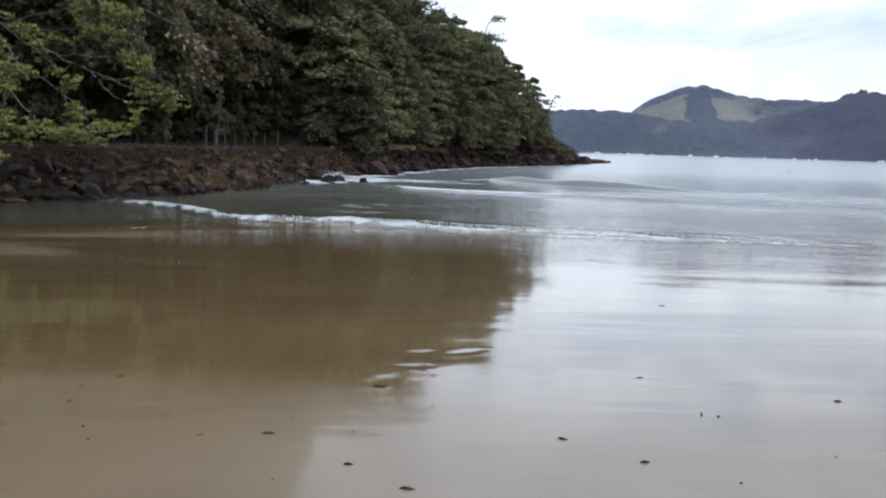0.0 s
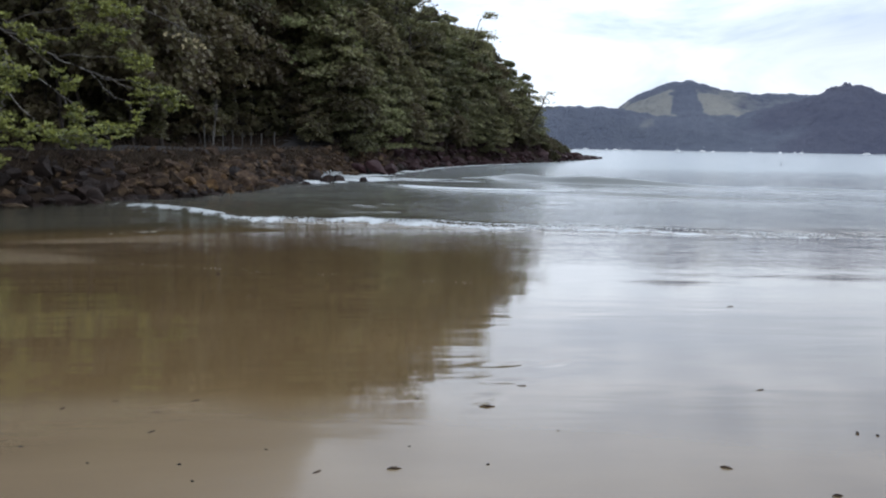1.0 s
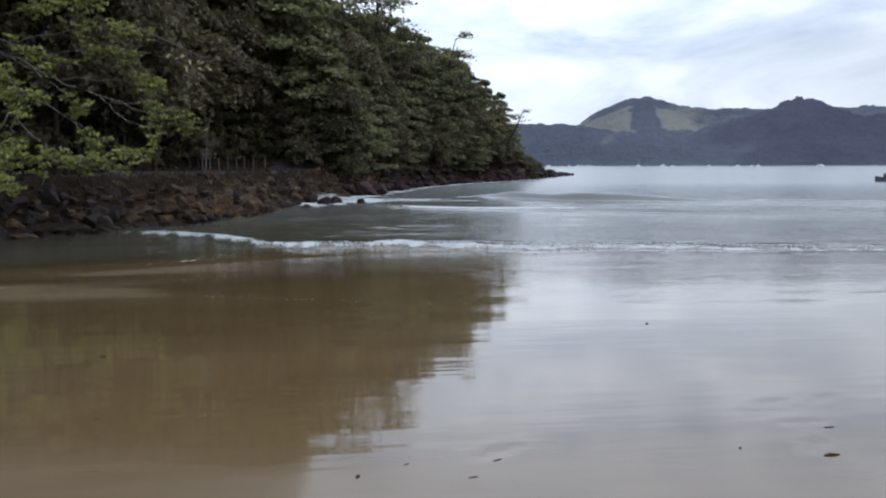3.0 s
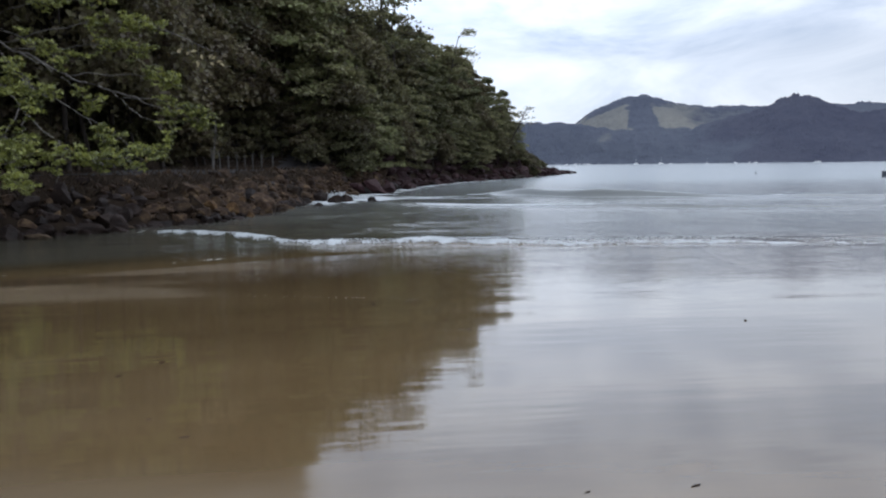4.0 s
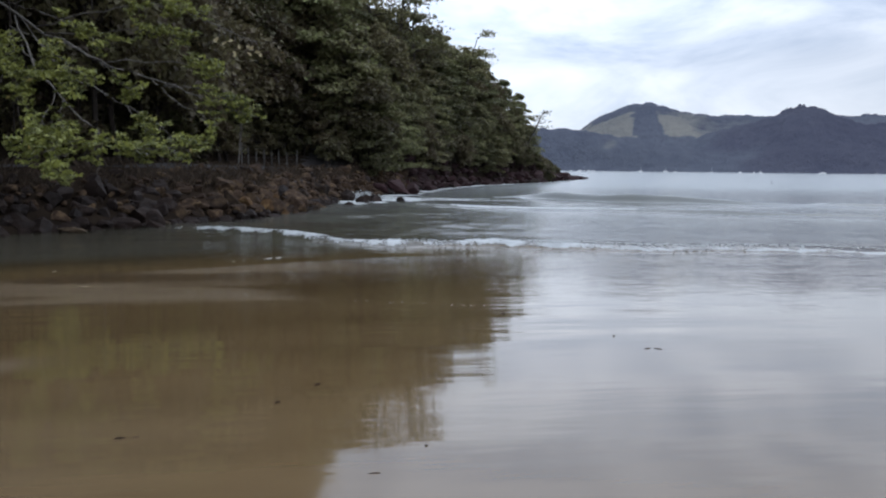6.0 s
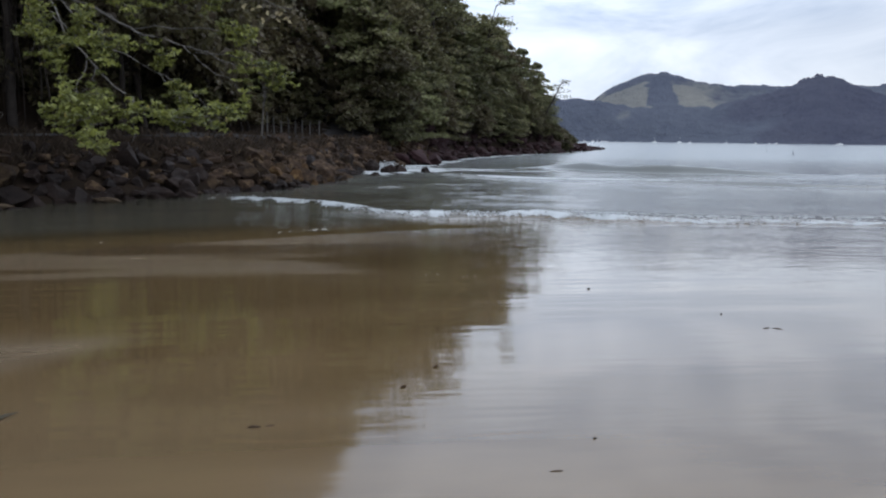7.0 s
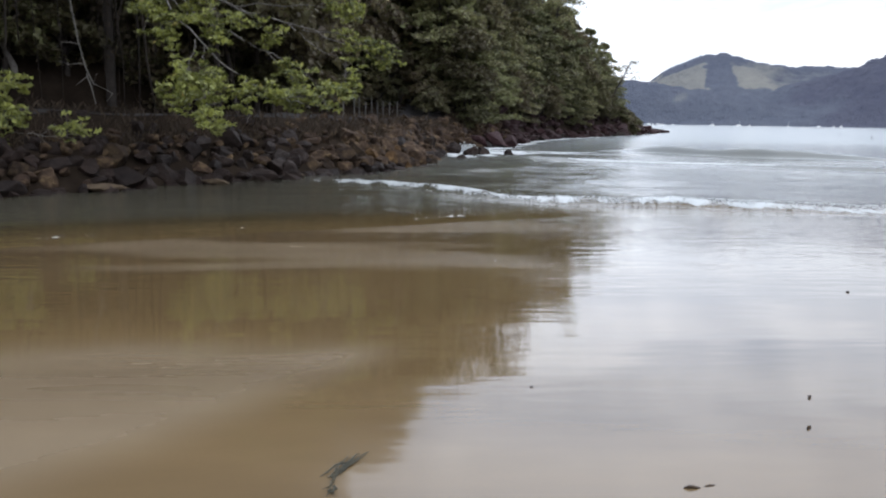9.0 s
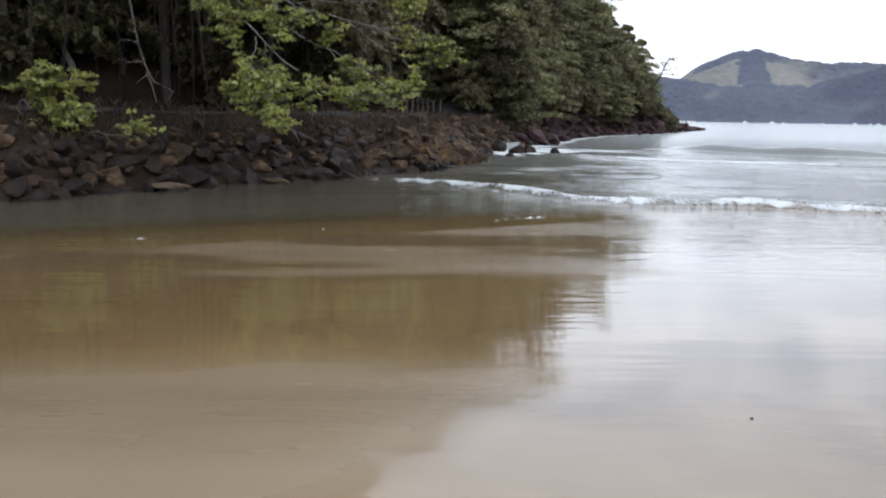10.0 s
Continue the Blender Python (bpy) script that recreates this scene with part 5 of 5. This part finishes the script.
DRIFT = [
    ("leaf", -1.09, 4.40, 0.05, 20), ("twig", -0.94, 3.41, 0.045, 70), ("pebble", -0.84, 3.37, 0.02, 0), ("twig", 0.24, 3.82, 0.04, 0), ("twig", -2.01, 2.83, 0.045, -30),
    ("twig", -1.62, 2.45, 0.04, 5), ("pebble", -1.20, 2.16, 0.014, 0), ("twig", -3.26, 2.34, 0.035, -5), ("twig", -2.94, 2.01, 0.055, -10), ("pebble", -3.62, 2.11, 0.010, 0),
    ("leaf", -4.18, 2.80, 0.04, 50), ("twig", -3.78, 2.84, 0.055, 5), ("pebble", -3.70, 3.19, 0.012, 0), ("pebble", -4.50, 3.15, 0.014, 0), ("pebble", -4.91, 2.93, 0.018, 0),
    ("pebble", -4.78, 2.69, 0.014, 0), ("pebble", -5.40, 2.96, 0.014, 0), ("leaf", -5.70, 4.16, 0.03, 40), ("leaf", -5.16, 4.15, 0.045, 30), ("leaf", 0.33, 8.25, 0.06, 0),
    ("pebble", -3.28, 2.90, 0.014, 0), ("twig", -3.17, 3.98, 0.075, 3), ("leaf", -2.86, 4.51, 0.05, 0), ("leaf", -5.24, 3.48, 0.04, 60), ("pebble", -5.88, 3.24, 0.018, 0),
    ("pebble", -2.79, 3.47, 0.014, 0), ("pebble", -3.64, 4.18, 0.016, 0), ("pebble", -2.52, 8.80, 0.03, 0), ("leaf", -5.98, 3.99, 0.045, 80), ("leaf", -5.34, 3.89, 0.04, 15),
    ("twig", -5.84, 9.49, 0.05, 60), ("leaf", -8.24, 5.92, 0.04, 0), ("leaf", -5.74, 8.84, 0.05, 20), ("leaf", -5.65, 8.82, 0.05, -40), ("leaf", -7.90, 5.46, 0.05, 10),
    ("pebble", -6.67, 11.11, 0.03, 0), ("twig", -8.65, 7.86, 0.06, 60), ("twig", -8.89, 7.38, 0.05, 50), ("twig", -9.72, 6.70, 0.05, 0), ("leaf", -9.64, 6.72, 0.035, 20),
    ("pebble", -7.95, 6.32, 0.016, 0), ("pebble", -10.22, 8.10, 0.016, 0), ("pebble", -0.45, 2.60, 0.012, 0),
]
for i, (kind, x, y, size, turn) in enumerate(DRIFT):
    drift(kind, x, y, size * {"leaf": 0.8, "pebble": 0.7}.get(kind, 0.7), turn, i)


def build_flotsam():
    """A piece of orange plastic, washed up beside scraps of weed."""
    for wx, wy, ln, turn, blades in ((-11.20, 6.98, 0.17, 72, 16), (-11.24, 6.76, 0.10, 84, 9), (-11.16, 6.45, 0.07, 8, 7)):
        rng = random.Random(int(ln * 1000))
        sh = Shape()
        for k in range(blades):
            off, a = rng.gauss(0, ln * 0.12), rng.gauss(0, 0.16)
            u0, u1 = sorted((rng.uniform(-1, 1) * ln, rng.uniform(-1, 1) * ln))
            if u1 - u0 < ln * 0.4:
                u1 = u0 + ln * 0.6
            pts = [(u, off + a * u + rng.gauss(0, 0.006), 0.004 + 0.006 * rng.random()) for u in np.linspace(u0, u1, 5)]
            sh.tube(pts, [0.001, 0.003, 0.004, 0.003, 0.001], 5)
        weed = new("seaweed", sh.mesh("seaweed", WEED))
        weed.matrix_basis = pose(wx, wy, float(sand_z(wx, wy)) + 0.002, 0, 0, turn)
        tagged(weed, "dark matted strand of seaweed on wet sand", "seaweed", kind="stuff")
    x, y = -11.15, 6.47
    bm = bmesh.new()
    bmesh.ops.create_cube(bm, size=1)
    bmesh.ops.bevel(bm, geom=bm.edges[:], offset=0.12, segments=2, affect="EDGES")
    for v in bm.verts:
        v.co = (v.co.x * 0.060, v.co.y * 0.038, v.co.z * 0.020 + 0.012 + 0.010 * v.co.x)
    me = bpy.data.meshes.new("plastic_scrap")
    bm.to_mesh(me)
    bm.free()
    me.materials.append(ORANGE)
    ob = new("plastic_scrap", me)
    ob.matrix_basis = pose(x, y, float(sand_z(x, y)) + 0.004, 0, 4, 20)
    tagged(ob, "small bright orange plastic scrap on wet sand", "litter")


def build_foam_bits():
    """Bubbles left behind in a line on the film of water."""
    rng = np.random.default_rng(17)
    base = bmesh.new()
    bmesh.ops.create_icosphere(base, subdivisions=1, radius=1)
    bv, bf = np.array([v.co[:] for v in base.verts]), np.array([[v.index for v in f.verts] for f in base.faces])
    base.free()
    V, F = [], []
    for i in range(80):
        f = rng.uniform(0, 1) ** 0.9
        x = -11.5 + 9.2 * f
        if value_noise(x, 0.0, 1.6, 90) < -0.1 and rng.random() < 0.8:
            continue
        y = 14.2 - 4.1 * f + 0.9 * math.sin(f * 3.1) * -0.4 + rng.normal(0, 0.07)
        k = rng.uniform(0.003, 0.007)
        V.append(bv * (k * rng.uniform(1, 2.2), k, k * 0.6) + (x, y, float(sand_z(x, y)) + k * 0.3))
        F.append(bf + len(bv) * (len(V) - 1))
    tagged(new("foam_bubbles", np_mesh("foam_bubbles", np.vstack(V), np.vstack(F), FOAM, True)), "white bubbles left in a line on the wet sand", "foam", kind="stuff")


build_flotsam()
build_foam_bits()


# ---- boats and buoys ----
def boat(x, y, size, turn, hull_mat, mast=True, cabin=True):
    label = "small white moored boat off the far shore" if hull_mat is WHITE else "dark open boat moored in the bay"
    ob = root("boat", (x, y, SEA_Z), label, "boat", "moored boats", turn)
    sh = Shape()
    stations = [(-1.0, 0.26, 0.0), (-0.5, 0.32, 0.0), (0.2, 0.30, 0.02), (0.7, 0.17, 0.06), (1.0, 0.02, 0.14)]
    verts, faces = [], []
    for u, w, lift in stations:
        verts += [(u * size, -w * size, (0.28 + lift) * size), (u * size, -w * 0.7 * size, -0.05 * size), (u * size, w * 0.7 * size, -0.05 * size), (u * size, w * size, (0.28 + lift) * size)]
    for i in range(4):
        for k in range(3):
            a = i * 4 + k
            faces.append((a, a + 4, a + 5, a + 1))
        faces.append((i * 4 + 3, i * 4 + 7, i * 4 + 4, i * 4))
    faces += [(0, 1, 2, 3), (19, 18, 17, 16)]
    part("hull", sh.add(verts, faces).mesh("hull", hull_mat), ob)
    if cabin:
        part("cabin", Shape().box(-0.15 * size, 0, 0.42 * size, 0.7 * size, 0.36 * size, 0.32 * size).mesh("cabin", hull_mat), ob)
    if mast:
        part("mast", Shape().tube([(0.2 * size, 0, 0.2 * size), (0.2 * size, 0, 2.4 * size)], [0.03 * size, 0.02 * size], 5).mesh("mast", WHITE), ob)


def build_boats():
    rng = random.Random(31)
    for i in range(26):
        a = radians(rng.uniform(9, 44))
        d = rng.uniform(1350, 1640)
        boat(-7 + d * math.sin(a), d * math.cos(a), rng.uniform(2.2, 4.5), rng.uniform(0, 360), WHITE, rng.random() < 0.45, rng.random() < 0.8)
    boat(63.0, 96.5, 1.9, 185, DARK_HULL, False, True)
    for x, y in ((78.6, 172.5), (60.6, 128.6)):
        bm = bmesh.new()
        bmesh.ops.create_uvsphere(bm, u_segments=12, v_segments=8, radius=0.13)
        bmesh.ops.create_cone(bm, cap_ends=True, segments=8, radius1=0.09, radius2=0.05, depth=0.3, matrix=Matrix.Translation((0, 0, 0.28)))
        me = bpy.data.meshes.new("buoy")
        bm.to_mesh(me)
        bm.free()
        me.materials.append(DARK_HULL)
        ob = new("mooring_buoy", me)
        ob.location = (x, y, SEA_Z + 0.08)
        tagged(ob, "dark round mooring buoy floating in the bay", "buoy", "mooring buoys")


build_boats()


# ---- dry grass along the top of the bank ----
def build_grass():
    rng = np.random.default_rng(23)
    V, F = [], []
    n = 0
    for i in range(5200):
        s = rng.uniform(6, 66)
        d = 1.8 + abs(rng.normal(0, 0.7)) if rng.random() < 0.7 else rng.uniform(6.3, 9.0)
        x, y = coast_point(0, d, s)
        if value_noise(x, y, 0.5, 95) < -0.3:
            continue
        z = float(land_z(x, y))
        h, w = rng.uniform(0.10, 0.34), rng.uniform(0.008, 0.02)
        a, lean = rng.uniform(0, 6.28), rng.uniform(0.05, 0.3)
        dx, dy = math.cos(a) * w, math.sin(a) * w
        lx, ly = -math.sin(a) * lean, math.cos(a) * lean
        V += [(x - dx, y - dy, z - 0.05), (x + dx, y + dy, z - 0.05), (x + dx * 0.6 + lx * 0.4, y + dy * 0.6 + ly * 0.4, z + h * 0.7), (x - dx * 0.2 + lx, y - dy * 0.2 + ly, z + h)]
        F.append((n, n + 1, n + 2, n + 3))
        n += 4
    tagged(new("dry_grass", np_mesh("dry_grass", V, F, DRY_GRASS)), "dry brown grass along the top of the bank", "grass", kind="stuff")


build_grass()
